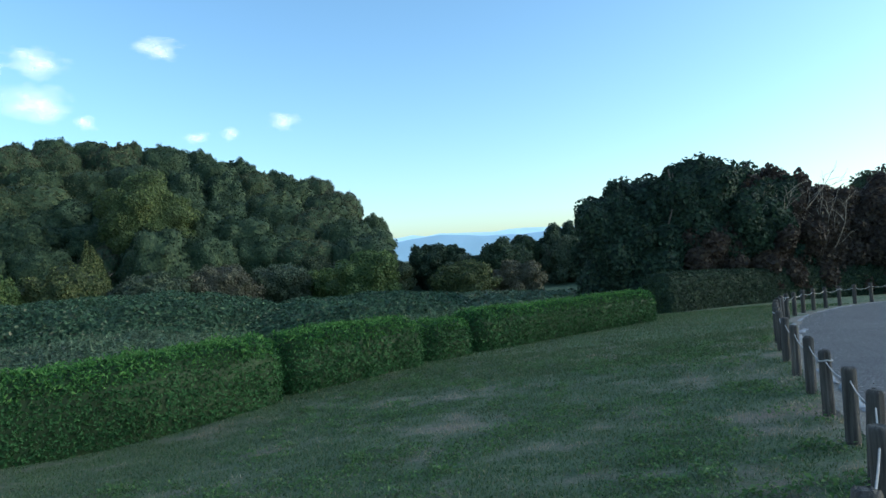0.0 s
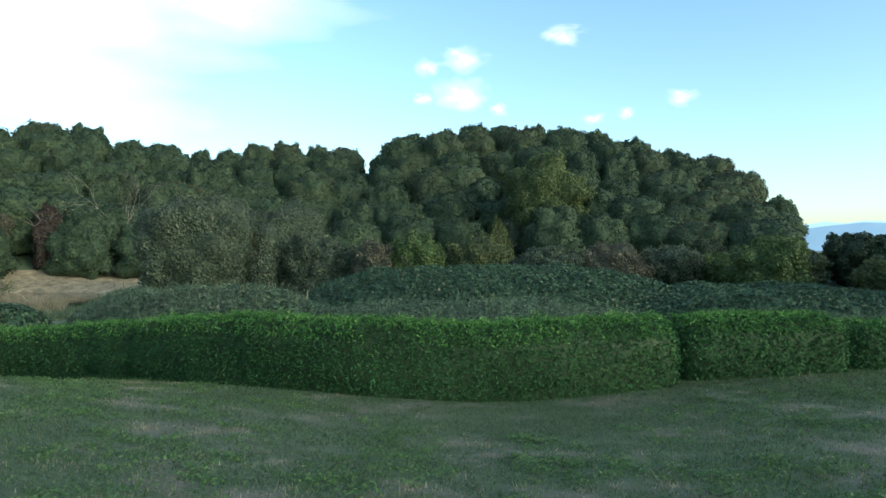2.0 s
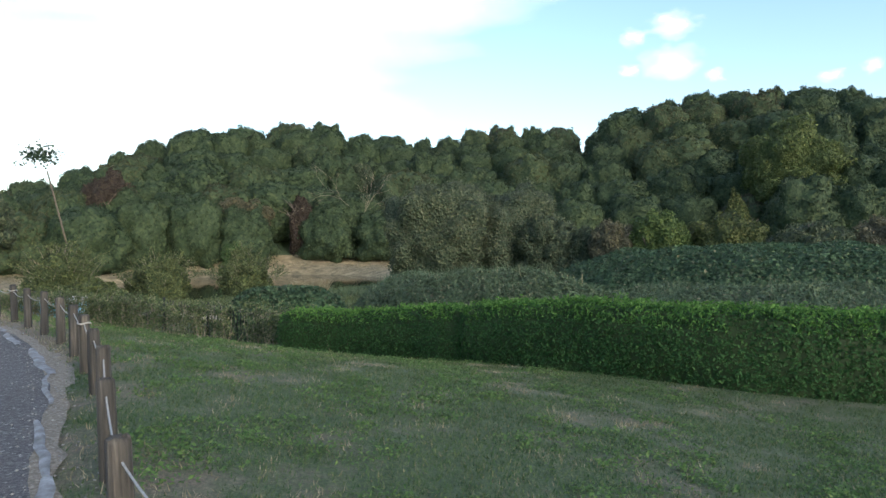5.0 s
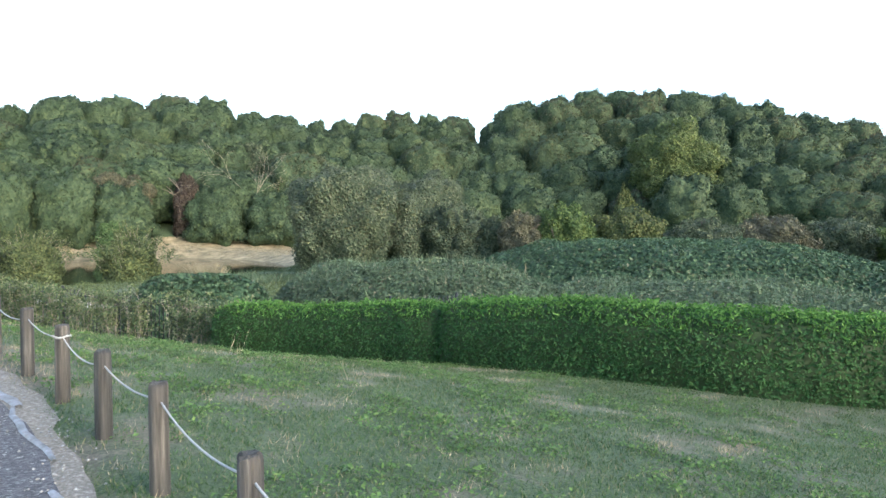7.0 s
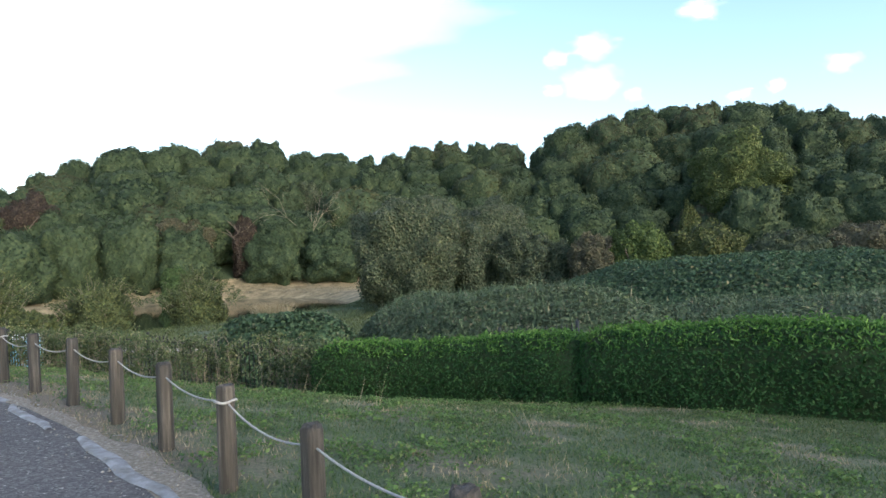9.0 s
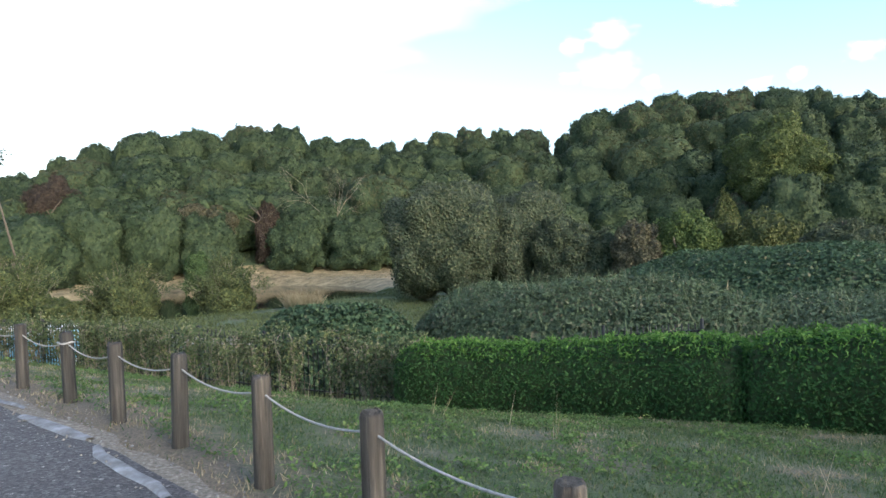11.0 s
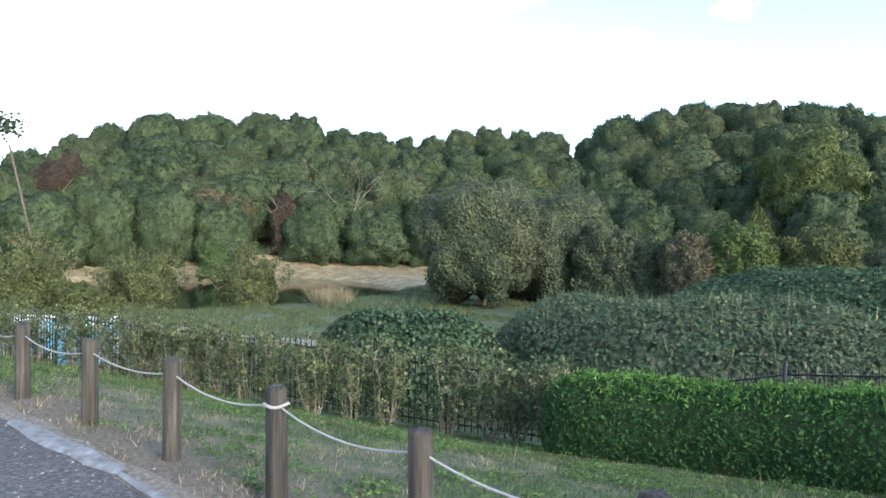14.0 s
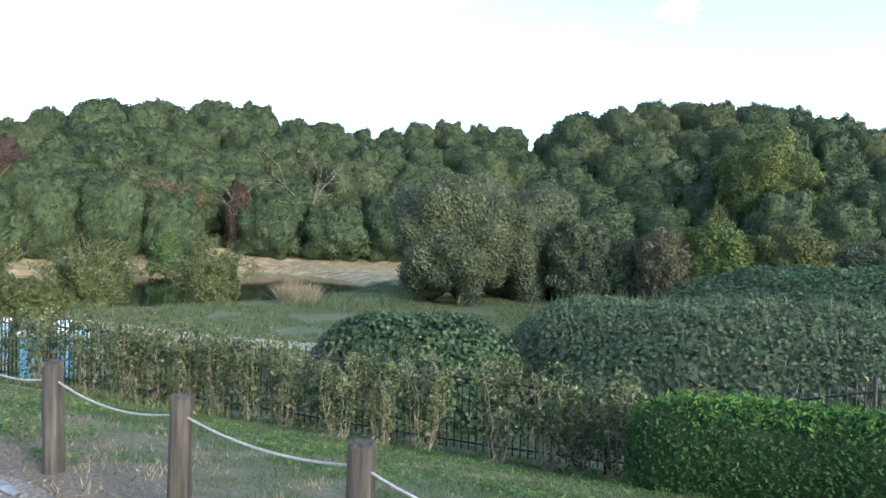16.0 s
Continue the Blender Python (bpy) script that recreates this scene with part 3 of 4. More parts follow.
for c in [(40.4, 16.0, 3.2, 1.8), (40.6, 13.2, 4.4, 2.3), (31.8, 17.6, 3.0, 1.4), (37.3, 12.0, 1.3, 1.0), (22.4, 12.2, 2.2, 1.3), (29.4, 11.0, 1.7, 0.8), (26.7, 11.3, 1.2, 0.9), (43.5, 15.4, 1.8, 1.2), (43.9, 12.9, 1.8, 0.9)]:
    cloud(*c, 1)

# thin white cloud banks low over the hills
for c in [(78, 14, 34, 9), (100, 11, 40, 12), (66, 21, 30, 8), (92, 24, 44, 14), (120, 18, 40, 16), (110, 34, 60, 18), (70, 33, 40, 10)]:
    ob = cloud(*c, 1)
    tagged(ob, "thin bank of white evening cloud", "cloud", "cloud banks")

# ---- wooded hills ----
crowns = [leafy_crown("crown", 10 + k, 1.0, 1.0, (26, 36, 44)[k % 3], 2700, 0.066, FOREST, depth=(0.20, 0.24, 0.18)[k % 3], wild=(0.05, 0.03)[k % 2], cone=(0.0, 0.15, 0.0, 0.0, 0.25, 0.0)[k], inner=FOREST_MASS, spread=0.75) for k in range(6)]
trunks = [trunk_mesh("trunk", 30 + k, 0.55, 0.035, BARK, depth=1) for k in range(3)]


def tree(x, y, height, width, crown, trunk, yaw, label, group="", name="tree", low=0.1):
    """A tree: tapered trunk and a leafy crown, standing on the land."""
    z = h(x, y)
    t = thing(name, pose(x, y, z, 0, 0, yaw), label, "tree", group)
    tr = part("trunk", trunk, t)
    tr.scale = (height, height, height)
    c = part("crown", crown, t)
    c.scale = (width / 2, width / 2, height * (1 - low) / 2)
    c.location = (0, 0, height * (1 + low) / 2)
    return t


rng = np.random.default_rng(5)
WOOD = "broadleaf woodland trees on the hillside"
OAK = "tall dark green broadleaf tree on the wooded hillside"


def hill_tree(b, r, top, wd):
    x, y = polar(b, r)
    tree(x, y, max(top - h(x, y), 4.5), wd * 1.1, crowns[int(rng.integers(6))], trunks[int(rng.integers(3))], rng.uniform(0, 360), OAK, WOOD, low=-0.2)


# crowns that make the skyline: bearing, width
for b, wd in [(91.5, 10), (88, 9), (85.1, 8), (82.9, 8.5), (79.3, 11.5), (75.6, 9), (71.6, 10), (68.8, 10), (65.8, 7), (63.4, 11), (60.4, 7), (58, 8), (55.6, 8), (53.3, 9.5), (50.7, 7.5), (48.3, 8.5), (44.9, 7),
              (42.3, 8.5), (39.4, 7), (37, 8.5), (34.2, 9), (31.6, 7.5), (29, 10), (26.4, 8), (23.4, 10), (20.4, 9.5), (17.4, 9), (14.9, 7.5), (12.6, 7)]:
    hill_tree(b, HILL_R + rng.normal(0, 1.5), hill_top(b) + rng.normal(0.7, 0.25), wd)
# broad crowns that stand forward on the slope: bearing, distance, height of the top, width
for b, r, top, wd in [(67.7, 104, 8.6, 11), (61.6, 108, 13, 11.5), (38.5, 118, 17.7, 13), (34.9, 112, 10, 10), (44.1, 110, 9.8, 10), (81.4, 104, 8.4, 9.5), (75.6, 106, 10.4, 13), (68.6, 118, 17.2, 9),
                      (64.5, 118, 15.8, 8), (60, 124, 18.2, 8), (79.2, 116, 15.6, 13), (86, 110, 10, 10), (56.5, 112, 13.5, 9), (50.5, 116, 16, 10.5), (47, 122, 16.5, 8.5), (42, 124, 20.5, 8)]:
    hill_tree(b, r, top, wd)
# the rest of the wood
for row, r in enumerate([100, 107, 115, 124, 133]):
    step = math.degrees(7.6 / r)
    b = 11.5 + rng.uniform(0, step)
    while b < 104:
        x, y = polar(b, r)
        if not (row == 0 and 69.5 < b < 73.5):
            top = min(h(x, y) + rng.uniform(8.2, 10.5), hill_top(b) - 1.0)
            hill_tree(b, r + rng.normal(0, 1.3), top * (0.8 if b < 13 else 1), rng.uniform(8.0, 11.0))
        b += step * rng.uniform(0.8, 1.2)


def single(x, y, height, width, mat, seed, label, lobes=15, leaves=2600, leaf=0.3, low=0.1, name="tree", bark=BARK, depth=2, cone=0.0, group="", wild=0.08):
    """A tree with a crown of its own, leaf size in metres."""
    z = h(x, y)
    t = thing(name, pose(x, y, z, 0, 0, seed * 37 % 360), label, "bush" if name == "bush" else "tree", group)
    if low == 0.0:
        low = -0.14
    th = height * 0.42
    rad = max(0.05, height * 0.022)
    if low > 0.5:
        th, rad, depth = height * 0.84, height * 0.007, 0
    part("trunk", trunk_mesh("trunk", seed, th, rad, bark, lean=0.03 if low > 0.5 else 0.08, depth=depth), t)
    c = part("crown", leafy_crown("crown", seed, width / 2, height * (1 - low) / 2, max(24, lobes), int(leaves * 1.4) if low < 0.5 else leaves, leaf * 0.95, mat, depth=0.28 if lobes > 30 else 0.38, wild=wild, cone=cone, spread=0.7, hollow=low > 0.5), t)
    c.location = (0, 0, height * (1 + low) / 2)
    return t


# trees that stand out on the hillside
single(-55.5, 89.5, 17.0, 15.5, YELLOWISH, 101, "large yellow-green tree standing out from the dark woodland", 26, 5200, 0.42, 0.12)
single(-55.7, 76.7, 10.2, 6.5, OLIVE, 102, "pointed olive-green conifer-like tree at the wood's edge", 14, 2200, 0.32, 0.0, cone=0.8)
single(-110.5, 48, 10.5, 8, GREYGREEN, 103, "rounded green tree beside the dead branches", 16, 2600, 0.35, 0.0)
single(-104, 26, 9.5, 9, BROWNISH, 104, "brownish tree on the far bank", 16, 2600, 0.36, 0.15)
single(-100.4, 33.2, 10.5, 4.5, REDDISH, 107, "narrow red-brown tree in a gap of the wood", 30, 2400, 0.3, 0.0)
single(-112.8, 6.6, 11.5, 8.5, REDDISH, 108, "dull red-brown tree at the end of the wood", 34, 3200, 0.34, 0.0)
single(-109, 55, 6.0, 4, BROWNISH, 105, "small brownish tree at the wood's edge", 12, 1400, 0.3, 0.1)
single(-88, 20, 6.0, 4, FRESH, 106, "small bright green tree on the far bank", 12, 1600, 0.3, 0.05)

# shore trees and bushes
single(-48.5, 28.0, 9.0, 9.5, GREYGREEN, 111, "dark grey-green tree at the water's edge", 36, 7500, 0.2, 0.0, wild=0.13)
single(-50.5, 36.5, 9.5, 10.5, GREYGREEN, 112, "grey-green tree with thinning brownish top", 36, 7000, 0.2, 0.0, wild=0.13)
single(-44.5, 36.5, 6.5, 6.0, GREYGREEN, 113, "grey-green bush at the water's edge", 52, 3800, 0.22, 0.0, "bush")
single(-42.0, 38.4, 5.6, 4.8, GREYGREEN, 128, "grey-green bush between the shore trees", 40, 3000, 0.2, 0.0, "bush")
single(-38.5, 38.0, 5.6, 4.4, BROWNISH, 114, "brown withering bush behind the scrub", 52, 3400, 0.2, 0.0, "bush")
single(-36.2, 40.5, 6.2, 5.2, LIME, 115, "yellow-green bush behind the scrub", 52, 3800, 0.22, 0.0, "bush")
single(-33.0, 44.5, 6.2, 6.8, OLIVE, 116, "yellow-green bush behind the scrub", 56, 4400, 0.22, 0.0, "bush")
single(-29.5, 50.0, 5.6, 6.6, GREYGREEN, 117, "grey-green bush behind the scrub", 56, 4200, 0.22, 0.0, "bush")
single(-26.5, 55.0, 6.0, 7.5, BROWNISH, 118, "brown-tinged bush behind the scrub", 56, 4200, 0.22, 0.0, "bush")
single(-23.5, 60.0, 5.6, 7.0, GREYGREEN, 119, "grey-green bush behind the scrub", 56, 4200, 0.22, 0.0, "bush")
single(-14.5, 59.5, 6.2, 7.6, LIME, 120, "light green rounded bush beyond the hedge", 20, 4200, 0.28, 0.0, "bush")
single(-20.0, 64.0, 5.0, 5.6, LIME, 125, "light green bush beyond the hedge", 16, 2600, 0.28, 0.0, "bush")
single(-6.0, 60.0, 4.6, 6.4, OLIVE, 121, "low olive-green bush beyond the hedge", 16, 2600, 0.27, 0.0, "bush")
single(-1.5, 66.0, 4.2, 6.5, BROWNISH, 122, "low brownish bush beyond the hedge", 16, 2400, 0.28, 0.0, "bush")


def willow(x, y, height, width, seed, label):
    """A loose bush with long leafy shoots that stand out from its crown."""
    t = single(x, y, height * 0.82, width * 0.8, WILLOW, seed, label, 24, 3800, 0.2, 0.0, "bush", wild=0.12)
    rng = np.random.default_rng(seed)
    v, f, lp = [], [], []
    for _ in range(70):
        a, k = rng.uniform(0, 6.28), math.sqrt(rng.random())
        p = np.array([math.cos(a) * k * width * 0.42, math.sin(a) * k * width * 0.42, height * (0.84 - 0.45 * k * k)])
        d = np.array([math.cos(a) * k * 0.9, math.sin(a) * k * 0.9, 0.8]) + rng.normal(0, 0.2, 3)
        for st in range(5):
            q = p + d * rng.uniform(0.18, 0.3)
            limb(v, f, p, q, 0.02 - 0.003 * st, 0.017 - 0.003 * st, 4)
            lp += [q + rng.normal(0, 0.13, 3) for _ in range(9)]
            p, d = q, d + np.array([0, 0, -0.1]) + rng.normal(0, 0.08, 3)
    part("shoots", mesh_from("shoots", np.array(v), f, TWIG), t, kind="stuff")
    lp = np.array(lp)
    lv, lf = leaf_quads(lp, np.tile([0, 0, 1.0], (len(lp), 1)), 0.17, rng, 0.8, 0.5)
    part("shoot_leaves", mesh_from("shoot_leaves", lv, lf, WILLOW), t, kind="stuff")
    return t


willow(-59.5, 14.5, 5.6, 6.4, 123, "yellow-green willow-like bush with loose shoots on the shore")
willow(-65.0, 8.2, 5.8, 7.6, 124, "spreading yellow-green willow-like bush on the shore")
willow(-60.5, 0.5, 5.4, 6.5, 126, "olive willow-like bush on the near shore")
single(-48.0, 2.0, 2.6, 3.4, OLIVE, 127, "small yellow-green bush behind the iron fence", 40, 2200, 0.17, 0.0, "bush")

# dark belt of trees below the far hills
rng = np.random.default_rng(64)
for k in range(20):
    x = -30 + 3.4 * k + rng.normal(0, 0.8)
    hh = rng.uniform(5.6, 7.4) + (1.8 if 0 < x < 13 else 0)
    single(x, 96 + rng.normal(0, 4), hh, rng.uniform(7, 9), (FOREST, DARKVINE, GREYGREEN, FOREST)[k % 4], 140 + k, "dark green tree in the belt beyond the valley", 20, 2400, 0.36, 0.0)

# creeper-covered trees beside the road
VINES = "creeper-covered trees beside the road"
for k, (x, y, hh, w, m) in enumerate([(6.8, 43.0, 8.5, 7.4, DARKVINE), (9.6, 43.6, 9.8, 9.0, DARKVINE), (12.8, 44.4, 9.4, 9.0, DARKVINE), (15.4, 45.2, 8.9, 7.0, REDDISH), (10.6, 42.2, 5.4, 6.0, REDDISH), (13.9, 43.4, 5.6, 6.2, REDDISH), (17.8, 45.8, 6.9, 7.0, REDDISH), (21.2, 47.0, 7.6, 8.0, REDDISH), (24.5, 47.5, 7.2, 8.0, REDDISH)]):
    single(x, y, hh, w, m, 160 + k, "dark tree smothered in green creeper leaves" if m is DARKVINE else "dull red-brown autumn tree beside the road", 34, 5200, 0.27, 0.0, group=VINES, wild=0.1)
single(27.5, 56.0, 9.4, 12.0, FOREST, 170, "dark rounded tree beyond the bend of the road", 20, 3600, 0.34, 0.03)
single(34.0, 53.0, 9.2, 12.0, FOREST, 171, "dark rounded tree beyond the bend of the road", 20, 3600, 0.34, 0.03)
single(23.5, 52.0, 6.0, 6.0, YELLOWISH, 172, "small yellowing tree beyond the road", 16, 2200, 0.28, 0.1)


def bare_tree(x, y, height, seed, lean, label, mat=TWIG, name="bare_tree", depth=4, r=0.11):
    rng = np.random.default_rng(seed)
    v, f = [], []
    d = np.array([lean[0], lean[1], 1.0])
    d /= np.linalg.norm(d)
    branches(v, f, rng, np.array([0, 0, -0.3]), d, height * 0.42, r, depth, 3)
    return tagged(part("bare_tree", mesh_from("bare_tree", np.array(v), f, mat, smooth=True)), label, "tree"), v


def stand(ob, x, y, dz=0.0):
    ob.matrix_basis = Matrix.Translation((x, y, h(x, y) + dz))


for x, y, hh, sd, ln, dz in [(15.8, 43.6, 8.6, 3, (0.05, 0), 0), (17.2, 44.0, 7.8, 4, (0.2, 0), 0), (-97.6, 40.7, 14.0, 5, (0.1, 0.1), 0), (-63, -8.0, 4.6, 6, (0.25, 0.75), 0)]:
    ob, _ = bare_tree(x, y, hh, sd, ln, "leafless grey tree with fine bare branches", r=0.075)
    stand(ob, x, y, dz)


# ---- scrub behind the hedge ----
def thicket(name, cx, cy, rx, ry, yaw, top, seed, mat, leaf, count, label, rough=0.35):
    """A mound of tangled creeper: an uneven body under a coat of leaves."""
    rng = np.random.default_rng(seed)
    n, m = 40, 26
    u = np.linspace(-1, 1, n)
    v = np.linspace(-1, 1, m)
    ca, sn = math.cos(radians(yaw)), math.sin(radians(yaw))

    def surface(uu, vv):
        rd = np.sqrt(uu ** 2 * (1 - vv ** 2 / 2) + vv ** 2 * (1 - uu ** 2 / 2))
        a, b = uu * np.sqrt(1 - vv ** 2 / 2) * rx, vv * np.sqrt(1 - uu ** 2 / 2) * ry
        x, y = cx + a * ca - b * sn, cy + a * sn + b * ca
        g = land(x, y)
        prof = np.clip(1 - rd ** 4, 0, 1) ** 0.5
        nz = np.array([noise.noise((p * 0.45, q * 0.45, seed)) + 0.5 * noise.noise((p * 1.3, q * 1.3, seed + 9)) for p, q in zip(x.ravel(), y.ravel())]).reshape(x.shape)
        z = g - 0.15 + (top - g + 0.15) * prof + nz * rough * prof
        return np.stack([x, y, z], -1)

    U, V = np.meshgrid(u, v)
    S = surface(U, V)
    i = (np.arange(m - 1)[:, None] * n + np.arange(n - 1)[None]).ravel()
    bv, bf = S.reshape(-1, 3), np.stack([i, i + 1, i + n + 1, i + n], 1)
    # leaves
    fi = rng.integers(len(bf), size=count)
    w1, w2 = rng.random((count, 1)), rng.random((count, 1))
    q = bv[bf[fi]]
    p = (q[:, 0] * (1 - w1) + q[:, 1] * w1) * (1 - w2) + (q[:, 3] * (1 - w1) + q[:, 2] * w1) * w2
    nr = np.cross(q[:, 1] - q[:, 0], q[:, 3] - q[:, 0])
    nr /= np.linalg.norm(nr, axis=1, keepdims=True) + 1e-9
    p = p + nr * rng.uniform(-0.02, 0.22, (count, 1))
    lv, lf = leaf_quads(p, nr + np.array([0, 0, 0.4]), leaf, rng, 0.6, 0.8)
    if mat is SCRUB:
        k = rng.permutation(count)[:count // 12]
        sb, hh = p[k] - np.array([0, 0, 0.1]), rng.uniform(0.15, 0.55, (len(k), 1))
        so = np.column_stack([rng.normal(0, 0.012, (len(k), 2)), np.zeros(len(k))])
        tp = sb + np.column_stack([rng.normal(0, 0.12, (len(k), 2)), hh])
        sv, sf = np.stack([sb - so, sb + so, tp], 1).reshape(-1, 3), np.arange(3 * len(k)).reshape(-1, 3)
        lf = np.concatenate([lf, sf + len(lv)])
        lv = np.concatenate([lv, sv])
    tris = np.concatenate([bf[:, [0, 1, 2]], bf[:, [0, 2, 3]]])
    idx = np.concatenate([np.ones(len(tris)), np.zeros(len(lf))])
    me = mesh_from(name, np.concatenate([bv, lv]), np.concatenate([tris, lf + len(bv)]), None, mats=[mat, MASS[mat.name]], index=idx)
    return tagged(new(name, me), label, "thicket", kind="stuff")


thicket("scrub_thicket", -21.5, 14.0, 6.5, 3.4, 20, -0.25, 1, SCRUB, 0.10, 42000, "grey-green tangle of creepers and dead stems")
thicket("scrub_thicket", -13.5, 20.0, 7.0, 5.0, 40, -0.75, 5, SCRUB, 0.10, 42000, "grey-green tangle of creepers and dead stems")
thicket("creeper_mound", -22.5, 33.0, 12.0, 8.5, 35, 0.2, 2, KUDZU, 0.17, 46000, "broad mound smothered in green creeper leaves", 0.45)
thicket("creeper_mound", -10.0, 40.0, 9.0, 8.0, 60, -0.75, 3, KUDZU, 0.18, 27000, "broad mound smothered in green creeper leaves", 0.4)
thicket("scrub_thicket", -4.0, 33.0, 6.0, 7.0, 50, -1.5, 4, SCRUB, 0.12, 26000, "low grey-green scrub beyond the hedge", 0.35)
thicket("scrub_thicket", 2.0, 42.0, 8.0, 6.0, 30, -1.3, 6, SCRUB, 0.25, 9000, "low grey-green scrub beyond the hedge", 0.3)
thicket("scrub_thicket", -8.0, 52.0, 12.0, 6.0, 10, -1.6, 8, SCRUB, 0.3, 9000, "low grey-green scrub beyond the hedge", 0.4)
thicket("creeper_mound", -27.0, 8.2, 3.0, 1.8, 40, -0.75, 7, KUDZU, 0.14, 9000, "low mound of creeper over the iron fence", 0.2)


# ---- clipped hedges ----
def hedge(name, pts, width, height, seed, density, label, leaf=0.062):
    """A clipped hedge on a curve: rounded body, leaves all over, brighter shoots along the top."""
    rng = np.random.default_rng(seed)
    line = smooth_line(pts, 0.3)
    d = np.gradient(line, axis=0)
    d /= np.linalg.norm(d, axis=1, keepdims=True)
    nrm = np.stack([-d[:, 1], d[:, 0]], 1)
    prof = [(0.0, 0.0), (-0.05, 0.35), (-0.03, 0.75), (0.06, 0.93), (0.2, 1.0), (0.5, 1.02), (0.8, 1.0), (0.94, 0.93), (1.03, 0.75), (1.05, 0.35), (1.0, 0.0)]
    n, m = len(line), len(prof)
    V = np.zeros((n, m, 3))
    along = np.concatenate([[0], np.cumsum(np.linalg.norm(np.diff(line, axis=0), axis=1))])
    L = along[-1]
    for k in range(n):
        cap = min(1.0, math.sqrt(max(0.02, min(along[k], L - along[k]) / 0.35)))
        cap = min(cap, 1.0)
        hh = height * (1 + 0.05 * noise.noise((along[k] * 0.5, seed, 0)) + 0.03 * noise.noise((along[k] * 1.7, seed, 5))) * (0.72 + 0.28 * cap)
        for j, (a, b) in enumerate(prof):
            f = 0.5 + (a - 0.5) * (0.55 + 0.45 * cap)
            w = f * width + 0.06 * noise.noise((along[k] * 0.9, b * 2, seed + 3))
            q = line[k] + nrm[k] * w
            V[k, j] = (q[0], q[1], b * hh)
    g = land(V[:, :, 0], V[:, :, 1])
    V[:, :, 2] += g - 0.04
    bv = V.reshape(-1, 3)
    i = (np.arange(n - 1)[:, None] * m + np.arange(m - 1)[None]).ravel()
    bf = np.stack([i, i + 1, i + m + 1, i + m], 1)[:, ::-1]
    ends = [tuple(range(m)), tuple(range((n - 1) * m, n * m))[::-1]]
    root = thing(name, (0, 0, 0), label, "hedge", "clipped hedges")
    # body coloured darker than the leaves, so gaps read as shade
    part("body", mesh_from("body", bv, [tuple(q) for q in bf.tolist()] + ends, INNERSHADE), root)
    # faces for scattering, ends too
    tri = [bf[:, [0, 1, 2]], bf[:, [0, 2, 3]]] + [np.array([[e[0], e[k], e[k + 1]] for k in range(1, m - 1)]) for e in ends]
    tri = np.concatenate(tri)
    q = bv[tri]
    cr = np.cross(q[:, 1] - q[:, 0], q[:, 2] - q[:, 0])
    area = np.linalg.norm(cr, axis=1) / 2
    cr /= area[:, None] * 2 + 1e-9
    count = int(area.sum() * density)
    fi = rng.choice(len(tri), count, p=area / area.sum())
    w = rng.random((count, 2))
    w = np.where(w.sum(1, keepdims=True) > 1, 1 - w, w)
    p = q[fi, 0] + (q[fi, 1] - q[fi, 0]) * w[:, :1] + (q[fi, 2] - q[fi, 0]) * w[:, 1:]
    nr = cr[fi]
    c2 = np.zeros_like(p)
    near = ((p[:, None, :2] - (line + nrm * width / 2)[None, ::2]) ** 2).sum(2).argmin(1)
    c2[:, :2] = (line + nrm * width / 2)[::2][near]
    c2[:, 2] = p[:, 2] - 0.2
    nr = np.where(((p - c2) * nr).sum(1, keepdims=True) < 0, -nr, nr)
    p = p + nr * rng.uniform(-0.02, 0.07, (count, 1))
    lv, lf = leaf_quads(p, nr + np.array([0, 0, 0.35]), leaf, rng, 0.6, 0.55)
    part("foliage", mesh_from("foliage", lv, lf, HEDGE), root, "glossy dark green leaves", "stuff")
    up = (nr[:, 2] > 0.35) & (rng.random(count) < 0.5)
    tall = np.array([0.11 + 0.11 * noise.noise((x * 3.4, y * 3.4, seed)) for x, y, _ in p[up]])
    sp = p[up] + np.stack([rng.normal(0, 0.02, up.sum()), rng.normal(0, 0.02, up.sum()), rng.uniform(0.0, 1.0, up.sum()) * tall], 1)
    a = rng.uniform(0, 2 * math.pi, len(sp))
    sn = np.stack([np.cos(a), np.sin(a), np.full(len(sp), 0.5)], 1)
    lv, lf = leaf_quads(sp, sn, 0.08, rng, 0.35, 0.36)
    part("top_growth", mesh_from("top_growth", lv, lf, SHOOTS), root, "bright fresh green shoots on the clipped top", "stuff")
    return root


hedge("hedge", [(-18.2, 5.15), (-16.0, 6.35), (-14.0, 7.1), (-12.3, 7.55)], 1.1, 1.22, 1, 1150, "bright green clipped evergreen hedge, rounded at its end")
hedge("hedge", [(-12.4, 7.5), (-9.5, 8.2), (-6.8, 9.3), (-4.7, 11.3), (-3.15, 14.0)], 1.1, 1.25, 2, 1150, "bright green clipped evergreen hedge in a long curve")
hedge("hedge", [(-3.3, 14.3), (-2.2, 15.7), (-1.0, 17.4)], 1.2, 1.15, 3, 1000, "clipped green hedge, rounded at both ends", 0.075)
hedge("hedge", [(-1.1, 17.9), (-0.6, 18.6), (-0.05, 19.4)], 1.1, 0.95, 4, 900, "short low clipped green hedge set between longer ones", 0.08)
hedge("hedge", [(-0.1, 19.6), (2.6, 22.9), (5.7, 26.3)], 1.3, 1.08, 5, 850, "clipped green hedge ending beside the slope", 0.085)


